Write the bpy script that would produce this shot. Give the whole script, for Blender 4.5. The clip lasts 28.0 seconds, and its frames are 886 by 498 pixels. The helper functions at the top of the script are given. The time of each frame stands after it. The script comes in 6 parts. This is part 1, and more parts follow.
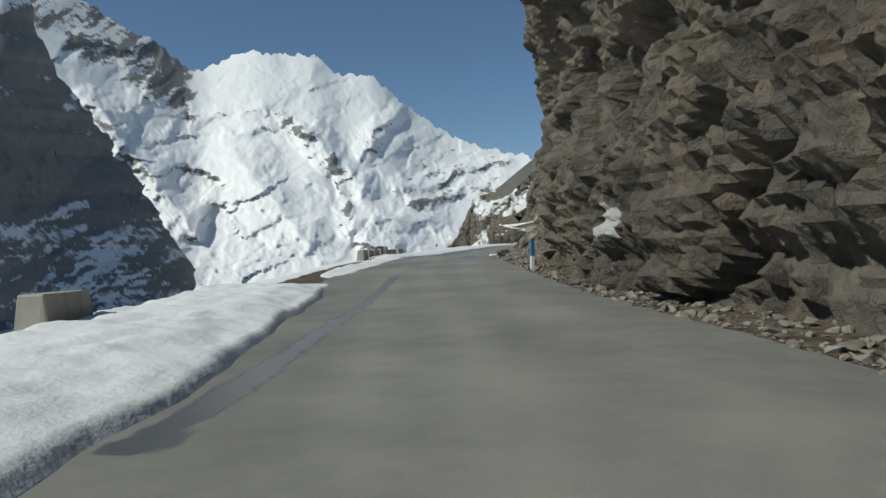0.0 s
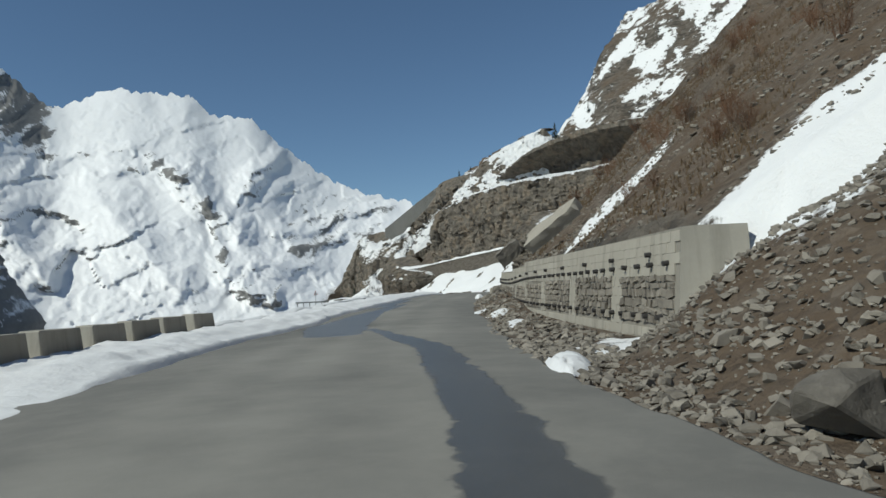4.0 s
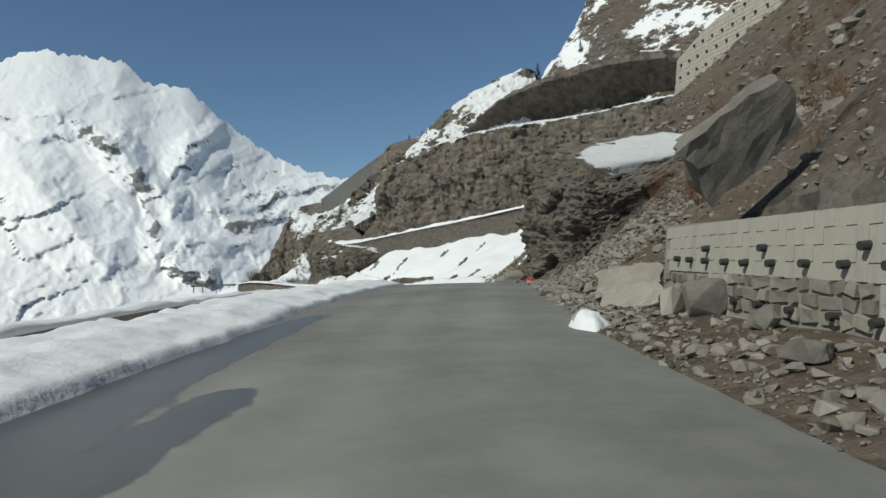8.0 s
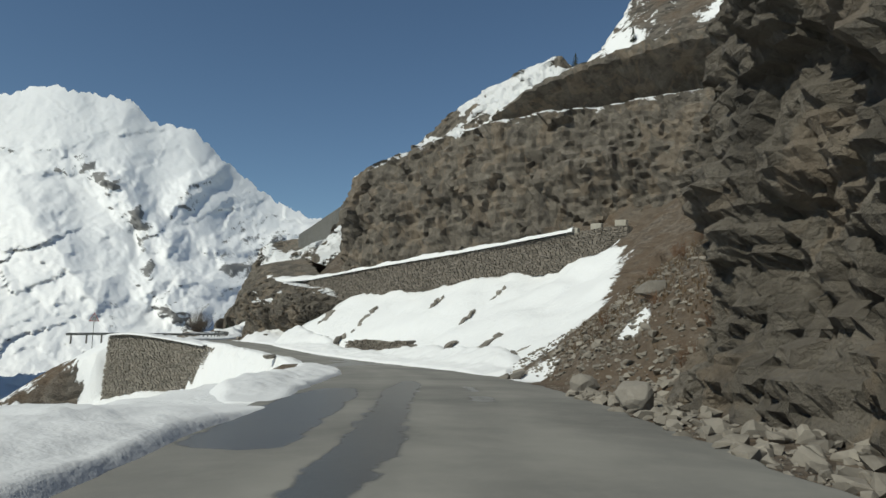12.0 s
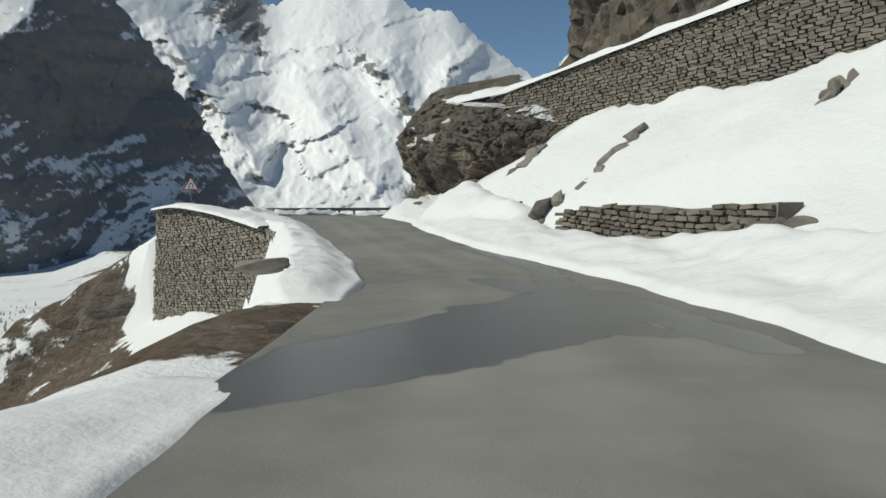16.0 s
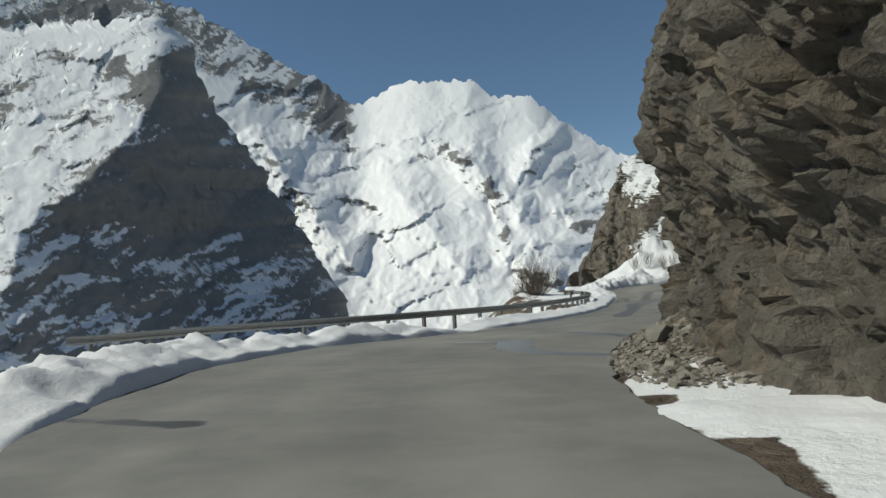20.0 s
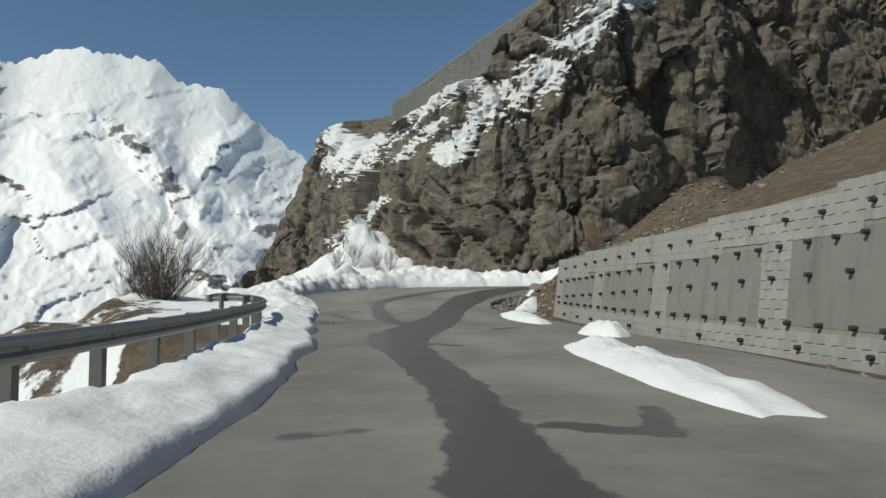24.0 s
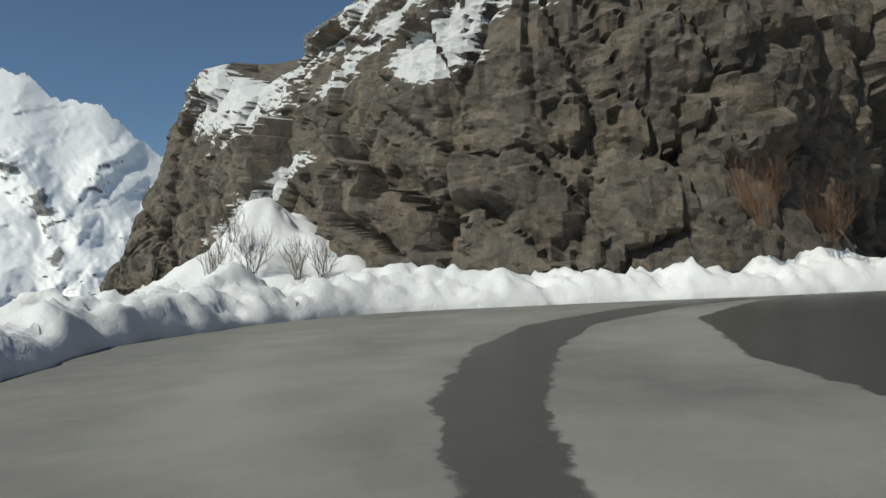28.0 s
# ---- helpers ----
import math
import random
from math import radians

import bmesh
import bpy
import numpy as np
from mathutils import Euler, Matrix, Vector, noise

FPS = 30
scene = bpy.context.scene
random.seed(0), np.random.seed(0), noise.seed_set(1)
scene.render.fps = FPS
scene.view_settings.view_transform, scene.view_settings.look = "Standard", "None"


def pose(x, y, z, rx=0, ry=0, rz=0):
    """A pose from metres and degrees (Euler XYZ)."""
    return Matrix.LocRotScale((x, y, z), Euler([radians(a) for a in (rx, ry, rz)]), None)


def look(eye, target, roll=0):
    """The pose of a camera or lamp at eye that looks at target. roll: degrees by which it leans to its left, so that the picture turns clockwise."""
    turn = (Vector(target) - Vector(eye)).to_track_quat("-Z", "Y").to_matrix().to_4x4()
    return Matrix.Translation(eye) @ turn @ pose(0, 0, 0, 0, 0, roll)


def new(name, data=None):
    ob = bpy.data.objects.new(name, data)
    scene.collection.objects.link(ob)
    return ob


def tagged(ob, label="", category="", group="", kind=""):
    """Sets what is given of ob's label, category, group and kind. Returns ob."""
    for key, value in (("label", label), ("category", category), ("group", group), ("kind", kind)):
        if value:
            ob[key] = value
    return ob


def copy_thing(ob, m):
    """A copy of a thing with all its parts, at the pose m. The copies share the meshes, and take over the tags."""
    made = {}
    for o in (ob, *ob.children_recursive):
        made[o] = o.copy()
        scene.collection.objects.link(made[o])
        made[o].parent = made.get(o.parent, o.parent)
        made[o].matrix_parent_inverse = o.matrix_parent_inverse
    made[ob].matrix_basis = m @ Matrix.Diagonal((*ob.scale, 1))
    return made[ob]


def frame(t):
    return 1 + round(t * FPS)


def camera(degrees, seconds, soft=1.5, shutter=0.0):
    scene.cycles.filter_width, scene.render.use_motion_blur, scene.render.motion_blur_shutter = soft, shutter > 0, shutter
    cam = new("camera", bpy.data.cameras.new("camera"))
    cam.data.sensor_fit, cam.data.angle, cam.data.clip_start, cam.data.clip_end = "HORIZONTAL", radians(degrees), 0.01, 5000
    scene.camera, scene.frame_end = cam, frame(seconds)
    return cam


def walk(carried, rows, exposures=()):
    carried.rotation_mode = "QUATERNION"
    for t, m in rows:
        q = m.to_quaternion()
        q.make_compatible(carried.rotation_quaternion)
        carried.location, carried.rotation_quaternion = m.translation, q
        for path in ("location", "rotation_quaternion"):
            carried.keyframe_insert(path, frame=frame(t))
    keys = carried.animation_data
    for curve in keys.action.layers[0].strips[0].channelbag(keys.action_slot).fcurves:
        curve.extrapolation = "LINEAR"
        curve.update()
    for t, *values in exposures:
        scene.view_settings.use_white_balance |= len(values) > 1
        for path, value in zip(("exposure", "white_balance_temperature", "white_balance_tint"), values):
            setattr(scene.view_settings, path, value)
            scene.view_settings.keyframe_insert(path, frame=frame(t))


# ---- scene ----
# ---- camera ----
cam = camera(65.5, 28.0)
PATH = [
    (0.0, 0.00, 0.00, 1.35, 90.65, 1.98, -0.00),
    (0.5, -0.28, 5.21, 1.37, 91.32, 2.73, -0.84),
    (1.0, -0.52, 10.43, 1.44, 90.93, 3.23, -4.83),
    (1.5, -0.64, 15.64, 1.59, 93.06, 3.31, -4.77),
    (2.0, -0.63, 20.86, 1.78, 94.57, 3.51, -5.69),
    (2.5, -0.63, 26.05, 2.01, 94.98, 3.79, -7.93),
    (3.0, -0.48, 31.08, 2.15, 95.08, 3.13, -7.56),
    (3.5, -0.21, 36.04, 2.26, 94.42, 2.53, -8.82),
    (5.5, 1.97, 55.67, 2.67, 93.59, 3.73, -11.52),
    (6.0, 2.65, 60.46, 2.70, 92.48, 2.98, -12.34),
    (6.5, 3.32, 65.21, 2.79, 92.10, 1.01, -12.19),
    (7.0, 4.03, 69.84, 2.91, 92.83, 1.02, -12.56),
    (7.5, 4.81, 74.31, 3.06, 91.92, 1.41, -13.39),
    (8.0, 5.63, 78.73, 3.21, 92.40, 1.52, -14.61),
    (8.5, 6.57, 83.15, 3.36, 93.05, 0.59, -15.69),
    (9.0, 7.56, 87.73, 3.52, 93.44, 0.75, -17.78),
    (9.5, 8.74, 92.24, 3.70, 92.32, 0.86, -18.19),
    (10.0, 9.99, 96.70, 3.82, 92.93, 0.85, -16.75),
    (10.5, 11.29, 101.08, 3.91, 94.38, -0.16, -17.58),
    (11.0, 12.62, 105.44, 4.01, 94.89, -1.23, -17.06),
    (11.5, 14.01, 109.66, 4.11, 98.84, -1.07, -18.19),
    (12.0, 15.33, 114.07, 4.16, 96.78, -1.15, -14.96),
    (12.5, 16.62, 118.50, 4.16, 94.08, 0.87, -12.50),
    (13.0, 17.81, 122.94, 4.10, 89.91, 0.62, -10.40),
    (13.5, 18.88, 127.39, 3.99, 89.35, 0.48, -8.35),
    (15.5, 21.22, 145.26, 3.52, 87.36, 0.85, 2.32),
    (16.0, 21.17, 149.77, 3.39, 86.30, 0.13, 6.49),
    (16.5, 20.92, 154.18, 3.30, 87.58, 1.52, 8.96),
    (17.0, 20.24, 158.49, 3.25, 90.52, -1.29, 13.75),
    (17.5, 19.24, 162.74, 3.21, 91.43, 0.23, 16.05),
    (18.0, 18.00, 167.00, 3.26, 90.03, 1.09, 19.17),
    (18.5, 16.64, 171.39, 3.45, 91.73, -1.26, 21.01),
    (19.0, 15.61, 175.80, 3.76, 92.27, 0.97, 22.28),
    (19.5, 14.15, 180.03, 3.95, 90.24, 0.85, 18.06),
    (20.0, 12.23, 184.10, 4.03, 93.44, 2.93, 13.86),
    (20.5, 10.53, 188.16, 4.03, 92.51, 3.71, 6.25),
    (21.0, 9.30, 192.29, 3.98, 91.77, 3.24, -0.46),
    (21.5, 8.60, 196.58, 3.91, 90.20, 5.29, -9.77),
    (23.5, 10.46, 215.44, 3.62, 93.01, 0.11, -15.05),
    (24.0, 11.23, 220.47, 3.54, 93.27, 0.04, -12.26),
    (24.5, 11.92, 225.47, 3.49, 94.25, -0.23, -10.71),
    (25.0, 12.46, 230.38, 3.48, 92.08, -1.53, -9.26),
    (25.5, 12.82, 235.15, 3.52, 92.88, -0.85, -10.50),
    (26.0, 13.05, 239.73, 3.49, 92.71, -0.23, -13.05),
    (26.5, 13.27, 244.19, 3.50, 92.10, 0.03, -14.05),
    (27.0, 13.58, 248.38, 3.60, 94.66, -0.42, -14.97),
    (27.5, 13.99, 252.28, 3.72, 95.24, 1.85, -17.88),
    (28.0, 14.18, 255.93, 3.81, 94.71, 2.06, -20.50),
]
EXPOSURE = [(0.0, 0.04, 6350, 0), (4.0, 0.04, 6280, 0), (9.0, 0.04, 6450, 0), (14.0, 0.02, 6600, 0), (21.0, 0.06, 6580, 0), (24.0, 0.14, 6560, 0), (28.0, 0.08, 6560, 0)]
walk(cam, [(t, pose(x, y, z, rx, ry, rz)) for t, x, y, z, rx, ry, rz in PATH], EXPOSURE)

# ---- world and sun ----
world = bpy.data.worlds.new("sky")
world.use_nodes = True
scene.world = world
_sky = world.node_tree.nodes.new("ShaderNodeTexSky")
_sky.sky_type = "NISHITA"
_sky.sun_disc = False
SUN_TO = Vector((-0.68, -0.30, 0.70)).normalized()
_sky.sun_elevation = math.asin(SUN_TO.z)
_sky.sun_rotation = math.atan2(SUN_TO.x, SUN_TO.y)
_sky.altitude = 3000
_sky.air_density = 1.2
_sky.dust_density = 0.1
_sky.ozone_density = 3.0
_bg = world.node_tree.nodes["Background"]
_bg.inputs["Strength"].default_value = 0.075
world.node_tree.links.new(_sky.outputs[0], _bg.inputs[0])
_sun = bpy.data.lights.new("sun", "SUN")
_sun.energy, _sun.angle, _sun.color = 3.5, radians(0.53), (1.0, 0.95, 0.88)
sun = new("sun", _sun)
sun.matrix_world = look(SUN_TO * 100, (0, 0, 0))

# ---- materials ----


class Nodes:
    """Short way to write a node material."""

    def __init__(self, name):
        self.mat = bpy.data.materials.new(name)
        self.mat.use_nodes = True
        self.t = self.mat.node_tree
        self.bsdf = self.t.nodes["Principled BSDF"]

    def add(self, kind, **kw):
        n = self.t.nodes.new(kind)
        for k, v in kw.items():
            setattr(n, k, v)
        return n

    def put(self, socket, v):
        if isinstance(v, bpy.types.NodeSocket):
            self.t.links.new(v, socket)
        else:
            socket.default_value = v

    def pos(self, scale=(1, 1, 1)):
        g = self.add("ShaderNodeNewGeometry")
        m = self.add("ShaderNodeMapping")
        self.put(m.inputs[0], g.outputs["Position"])
        m.inputs["Scale"].default_value = scale
        return m.outputs[0]

    def noise(self, vec, scale, detail=6, rough=0.6, distort=0.0):
        n = self.add("ShaderNodeTexNoise")
        self.put(n.inputs["Vector"], vec)
        n.inputs["Scale"].default_value = scale
        n.inputs["Detail"].default_value = detail
        n.inputs["Roughness"].default_value = rough
        n.inputs["Distortion"].default_value = distort
        return n.outputs["Fac"]

    def voronoi(self, vec, scale, feature="F1", out="Distance"):
        n = self.add("ShaderNodeTexVoronoi", feature=feature)
        self.put(n.inputs["Vector"], vec)
        n.inputs["Scale"].default_value = scale
        return n.outputs[out]

    def ramp(self, fac, stops):
        n = self.add("ShaderNodeValToRGB")
        self.put(n.inputs[0], fac)
        r = n.color_ramp
        while len(r.elements) < len(stops):
            r.elements.new(0.5)
        for e, (p, c) in zip(r.elements, stops):
            e.position = p
            e.color = (*c, 1) if isinstance(c, tuple) else (c, c, c, 1)
        return n.outputs[0]

    def math(self, op, a, b=0.0, c=0.0):
        n = self.add("ShaderNodeMath", operation=op)
        self.put(n.inputs[0], a)
        self.put(n.inputs[1], b)
        self.put(n.inputs[2], c)
        return n.outputs[0]

    def mix(self, fac, a, b, blend="MIX"):
        n = self.add("ShaderNodeMix", data_type="RGBA", blend_type=blend)
        self.put(n.inputs[0], fac)
        for s, v in ((n.inputs[6], a), (n.inputs[7], b)):
            self.put(s, (*v, 1) if isinstance(v, tuple) and len(v) == 3 else v)
        return n.outputs[2]

    def normal_z(self):
        g = self.add("ShaderNodeNewGeometry")
        s = self.add("ShaderNodeSeparateXYZ")
        self.put(s.inputs[0], g.outputs["Normal"])
        return s.outputs[2]

    def attr(self, name):
        n = self.add("ShaderNodeAttribute", attribute_name=name)
        return n.outputs["Fac"]

    def island(self):
        return self.add("ShaderNodeNewGeometry").outputs["Random Per Island"]

    def object_random(self):
        return self.add("ShaderNodeObjectInfo").outputs["Random"]

    def bump(self, height, strength=0.5, dist=0.05):
        n = self.add("ShaderNodeBump")
        n.inputs["Strength"].default_value = strength
        n.inputs["Distance"].default_value = dist
        self.put(n.inputs["Height"], height)
        self.put(self.bsdf.inputs["Normal"], n.outputs[0])

    def done(self, color, rough=0.9, spec=0.3, metal=0.0):
        self.put(self.bsdf.inputs["Base Color"], (*color, 1) if isinstance(color, tuple) and len(color) == 3 else color)
        self.put(self.bsdf.inputs["Roughness"], rough)
        self.put(self.bsdf.inputs["Specular IOR Level"], spec)
        self.put(self.bsdf.inputs["Metallic"], metal)
        return self.mat


def make_snow():
    m = Nodes("snow")
    p = m.pos()
    n = m.noise(p, 0.5, 4)
    c = m.mix(n, (0.65, 0.65, 0.65), (0.75, 0.745, 0.735))
    dirt = m.ramp(m.noise(p, 1.7, 7, 0.7), [(0.60, 0.0), (0.80, 0.5)])
    c = m.mix(dirt, c, (0.50, 0.46, 0.40))
    pits = m.ramp(m.voronoi(p, 1.3), [(0.0, 0.0), (0.16, 0.55), (0.24, 0.6)])
    relief = m.math("ADD", m.noise(p, 2.2, 5), m.math("MULTIPLY", m.noise(p, 14.0, 4), 0.12))
    m.bump(m.math("ADD", relief, m.math("MULTIPLY", pits, m.ramp(m.noise(p, 0.35, 2), [(0.5, 0.0), (0.6, 0.6)]))), 0.4, 0.12)
    return m.done(c, 0.7, 0.25)


def make_asphalt():
    m = Nodes("asphalt")
    p = m.pos()
    n, mid, fine = m.noise(p, 0.22, 6), m.noise(p, 1.6, 6, 0.7), m.noise(p, 70.0, 3)
    c = m.mix(m.ramp(n, [(0.34, 0.0), (0.66, 1.0)]), (0.14, 0.135, 0.122), (0.25, 0.24, 0.213))
    c = m.mix(m.ramp(m.noise(m.pos((1, 1, 1)), 0.55, 5, 0.6, 0.8), [(0.42, 0.0), (0.62, 0.35)]), c, (0.13, 0.127, 0.118))
    c = m.mix(m.ramp(mid, [(0.45, 0.0), (0.75, 0.45)]), c, (0.29, 0.275, 0.24))
    c = m.mix(m.math("MULTIPLY", fine, 0.45), c, (0.12, 0.115, 0.105))
    c = m.mix(m.math("MULTIPLY", m.attr("tread"), m.ramp(n, [(0.35, 0.05), (0.7, 0.5)])), c, (0.30, 0.285, 0.25))
    grit = m.ramp(m.voronoi(p, 16.0), [(0.0, 0.8), (0.16, 0.0)])
    c = m.mix(m.math("MULTIPLY", grit, m.ramp(mid, [(0.55, 0.0), (0.7, 0.6)])), c, (0.27, 0.25, 0.22))
    edge = m.math("ADD", m.attr("wet"), m.math("MULTIPLY", m.math("SUBTRACT", m.noise(p, 1.7, 8, 0.7), 0.5), 0.5))
    w = m.ramp(edge, [(0.48, 0.0), (0.535, 1.0)])
    c = m.mix(w, c, m.mix(mid, (0.05, 0.049, 0.046), (0.095, 0.092, 0.085)))
    m.bump(m.math("ADD", fine, m.math("MULTIPLY", mid, 2.0)), 0.25, 0.012)
    return m.done(c, m.ramp(w, [(0.0, 0.86), (1.0, 0.3)]), 0.35)


def rubble(m, p, scale):
    """Loose flat stones: a random value for each and their relief."""
    q = m.add("ShaderNodeMapping")
    m.put(q.inputs[0], p)
    q.inputs["Scale"].default_value = (1, 1, 2.2)
    w = m.add("ShaderNodeTexVoronoi", feature="F1")
    m.put(w.inputs["Vector"], q.outputs[0])
    w.inputs["Scale"].default_value = scale
    s = m.add("ShaderNodeSeparateColor")
    m.put(s.inputs[0], w.outputs["Color"])
    return s.outputs[0], w.outputs["Distance"]


def make_hill():
    """Hillside: brown earth and rubble, grey rock where steep, snow by the vertex attribute."""
    m = Nodes("hillside")
    p = m.pos()
    big, mid, fine = m.noise(p, 0.10, 6), m.noise(p, 0.7, 8, 0.7), m.noise(p, 7.0, 6, 0.7)
    v1, d1 = rubble(m, p, 3.2)
    v2, d2 = rubble(m, p, 1.1)
    earth = m.mix(mid, (0.07, 0.05, 0.034), (0.19, 0.138, 0.094))
    stone = m.mix(v1, (0.06, 0.052, 0.044), (0.23, 0.20, 0.165))
    c = m.mix(m.ramp(m.math("ADD", mid, m.math("MULTIPLY", big, 0.4)), [(0.62, 0.0), (0.86, 0.8)]), earth, stone)
    rock = m.mix(v2, (0.045, 0.041, 0.036), (0.17, 0.15, 0.125))
    steep = m.math("SMOOTH_MIN", m.math("MULTIPLY", m.math("SUBTRACT", 0.74, m.normal_z()), 5.0), 1.0, 0.1)
    c = m.mix(m.math("MAXIMUM", steep, 0.0), c, rock)
    c = m.mix(m.math("MULTIPLY", fine, 0.38), c, (0.06, 0.05, 0.04))
    f = m.math("ADD", m.attr("snow"), m.math("MULTIPLY", m.math("SUBTRACT", mid, 0.5), 1.0))
    f = m.math("ADD", f, m.math("MULTIPLY", m.math("SUBTRACT", m.noise(p, 0.22, 5), 0.5), 0.7))
    f = m.ramp(f, [(0.48, 0.0), (0.54, 1.0)])
    c = m.mix(f, c, (0.72, 0.72, 0.715))
    relief = m.math("ADD", m.math("MULTIPLY", d1, -0.35), m.math("ADD", m.math("MULTIPLY", d2, -0.5), m.math("ADD", mid, m.math("MULTIPLY", fine, 0.25))))
    calm = m.math("ADD", m.math("MULTIPLY", m.math("SUBTRACT", 1.0, f), relief), m.math("MULTIPLY", f, m.math("MULTIPLY", mid, 0.5)))
    m.bump(calm, 0.85, 0.35)
    return m.done(c, 0.9, 0.2)


def make_cliff():
    m = Nodes("cliff_rock")
    p = m.pos((1, 1, 1.15))
    big, mid, fine = m.noise(p, 0.16, 6), m.noise(p, 0.8, 8, 0.7, 0.6), m.noise(p, 6.0, 6, 0.7)
    v1, d1 = rubble(m, m.pos((0.8, 0.8, 0.4)), 1.0)
    slab = m.ramp(m.noise(m.pos((1, 1, 0.8)), 0.42, 3, 0.5, 1.2), [(0.54, 0.0), (0.57, 0.8)])
    c = m.mix(big, (0.065, 0.057, 0.047), (0.20, 0.168, 0.128))
    c = m.mix(m.ramp(mid, [(0.45, 0.0), (0.68, 0.85)]), c, (0.30, 0.265, 0.215))
    c = m.mix(slab, c, m.mix(mid, (0.18, 0.132, 0.088), (0.36, 0.29, 0.21)))
    c = m.mix(0.35, c, m.mix(v1, (0.055, 0.05, 0.042), (0.26, 0.23, 0.19)))
    stain = m.ramp(m.noise(m.pos((1.2, 1.2, 0.15)), 0.6, 5), [(0.52, 0.0), (0.72, 0.7)])
    c = m.mix(stain, c, (0.045, 0.041, 0.037))
    c = m.mix(m.math("MULTIPLY", fine, 0.4), c, (0.05, 0.044, 0.038))
    paint = m.math("ADD", m.attr("paint"), m.math("MULTIPLY", m.math("SUBTRACT", m.noise(p, 3.0, 5, 0.6), 0.5), 0.5))
    c = m.mix(m.ramp(paint, [(0.47, 0.0), (0.53, 0.9)]), c, (0.68, 0.67, 0.65))
    f = m.math("ADD", m.attr("snow"), m.math("MULTIPLY", m.math("SUBTRACT", mid, 0.5), 0.8))
    f = m.math("ADD", f, m.math("MULTIPLY", m.math("SUBTRACT", m.normal_z(), 0.5), 0.35))
    f = m.ramp(f, [(0.48, 0.0), (0.54, 1.0)])
    c = m.mix(f, c, (0.72, 0.72, 0.715))
    m.bump(m.math("ADD", mid, m.math("ADD", m.math("MULTIPLY", fine, 0.6), m.math("MULTIPLY", d1, -0.5))), 1.0, 0.32)
    return m.done(c, 0.85, 0.3)


def make_far():
    """Far mountain: snow with rock by the vertex attribute."""
    m = Nodes("far_mountain")
    p = m.pos((1, 1, 1))
    a, b = m.noise(p, 0.006, 8, 0.7), m.noise(p, 0.03, 8, 0.75)
    # rock tone lifted to neutral grey: haze over the shaded face, in the colour
    rock = m.mix(b, (0.12, 0.118, 0.115), (0.28, 0.275, 0.265))
    f = m.math("ADD", m.attr("rock"), m.math("MULTIPLY", m.math("SUBTRACT", b, 0.5), 0.9))
    f = m.math("ADD", f, m.math("MULTIPLY", m.math("SUBTRACT", 0.55, m.normal_z()), 0.45))
    f = m.ramp(f, [(0.47, 0.0), (0.60, 1.0)])
    c = m.mix(f, (0.80, 0.80, 0.80), rock)
    beds = m.noise(m.pos((0.5, 0.5, 1.6)), 0.02, 8, 0.72, 1.0)
    m.bump(m.math("ADD", m.math("ADD", a, b), beds), 0.24, 11.0)
    return m.done(c, 0.9, 0.1)


SNOW, ASPHALT, HILL, CLIFF, FAR = make_snow(), make_asphalt(), make_hill(), make_cliff(), make_far()

# ---- shape tools ----


def lattice(ix, iy, iz, seed):
    h = (ix.astype(np.int64) * 374761393 + iy.astype(np.int64) * 668265263 + iz.astype(np.int64) * 2147483647 + seed * 974634777) & 0xFFFFFFFF
    h = ((h ^ (h >> 13)) * 1274126177) & 0xFFFFFFFF
    h = ((h ^ (h >> 16)) * 2246822519) & 0xFFFFFFFF
    return ((h ^ (h >> 15)) & 0xFFFFFF) / float(0xFFFFFF)


def vnoise(x, y, z=None, seed=0):
    """Value noise from 0 to 1."""
    z = np.zeros_like(x) if z is None else z
    fx, fy, fz = np.floor(x), np.floor(y), np.floor(z)
    ux, uy, uz = x - fx, y - fy, z - fz
    ux, uy, uz = ux * ux * (3 - 2 * ux), uy * uy * (3 - 2 * uy), uz * uz * (3 - 2 * uz)
    out = 0
    for dx in (0, 1):
        for dy in (0, 1):
            for dz in (0, 1):
                w = (ux if dx else 1 - ux) * (uy if dy else 1 - uy) * (uz if dz else 1 - uz)
                out = out + w * lattice(fx + dx, fy + dy, fz + dz, seed)
    return out


def fbm(x, y, z=None, octaves=5, gain=0.5, seed=0, ridged=False):
    total, amp, norm, f = 0, 1.0, 0, 1.0
    for o in range(octaves):
        n = vnoise(x * f, y * f, None if z is None else z * f, seed + o * 7)
        x, y = 0.8 * x - 0.6 * y + 17.3, 0.6 * x + 0.8 * y - 9.1
        total = total + amp * ((1 - np.abs(2 * n - 1)) if ridged else n)
        norm, amp, f = norm + amp, amp * gain, f * 2.03
    return total / norm


def smooth(a, b, x):
    t = np.clip((x - a) / (b - a), 0, 1)
    return t * t * (3 - 2 * t)


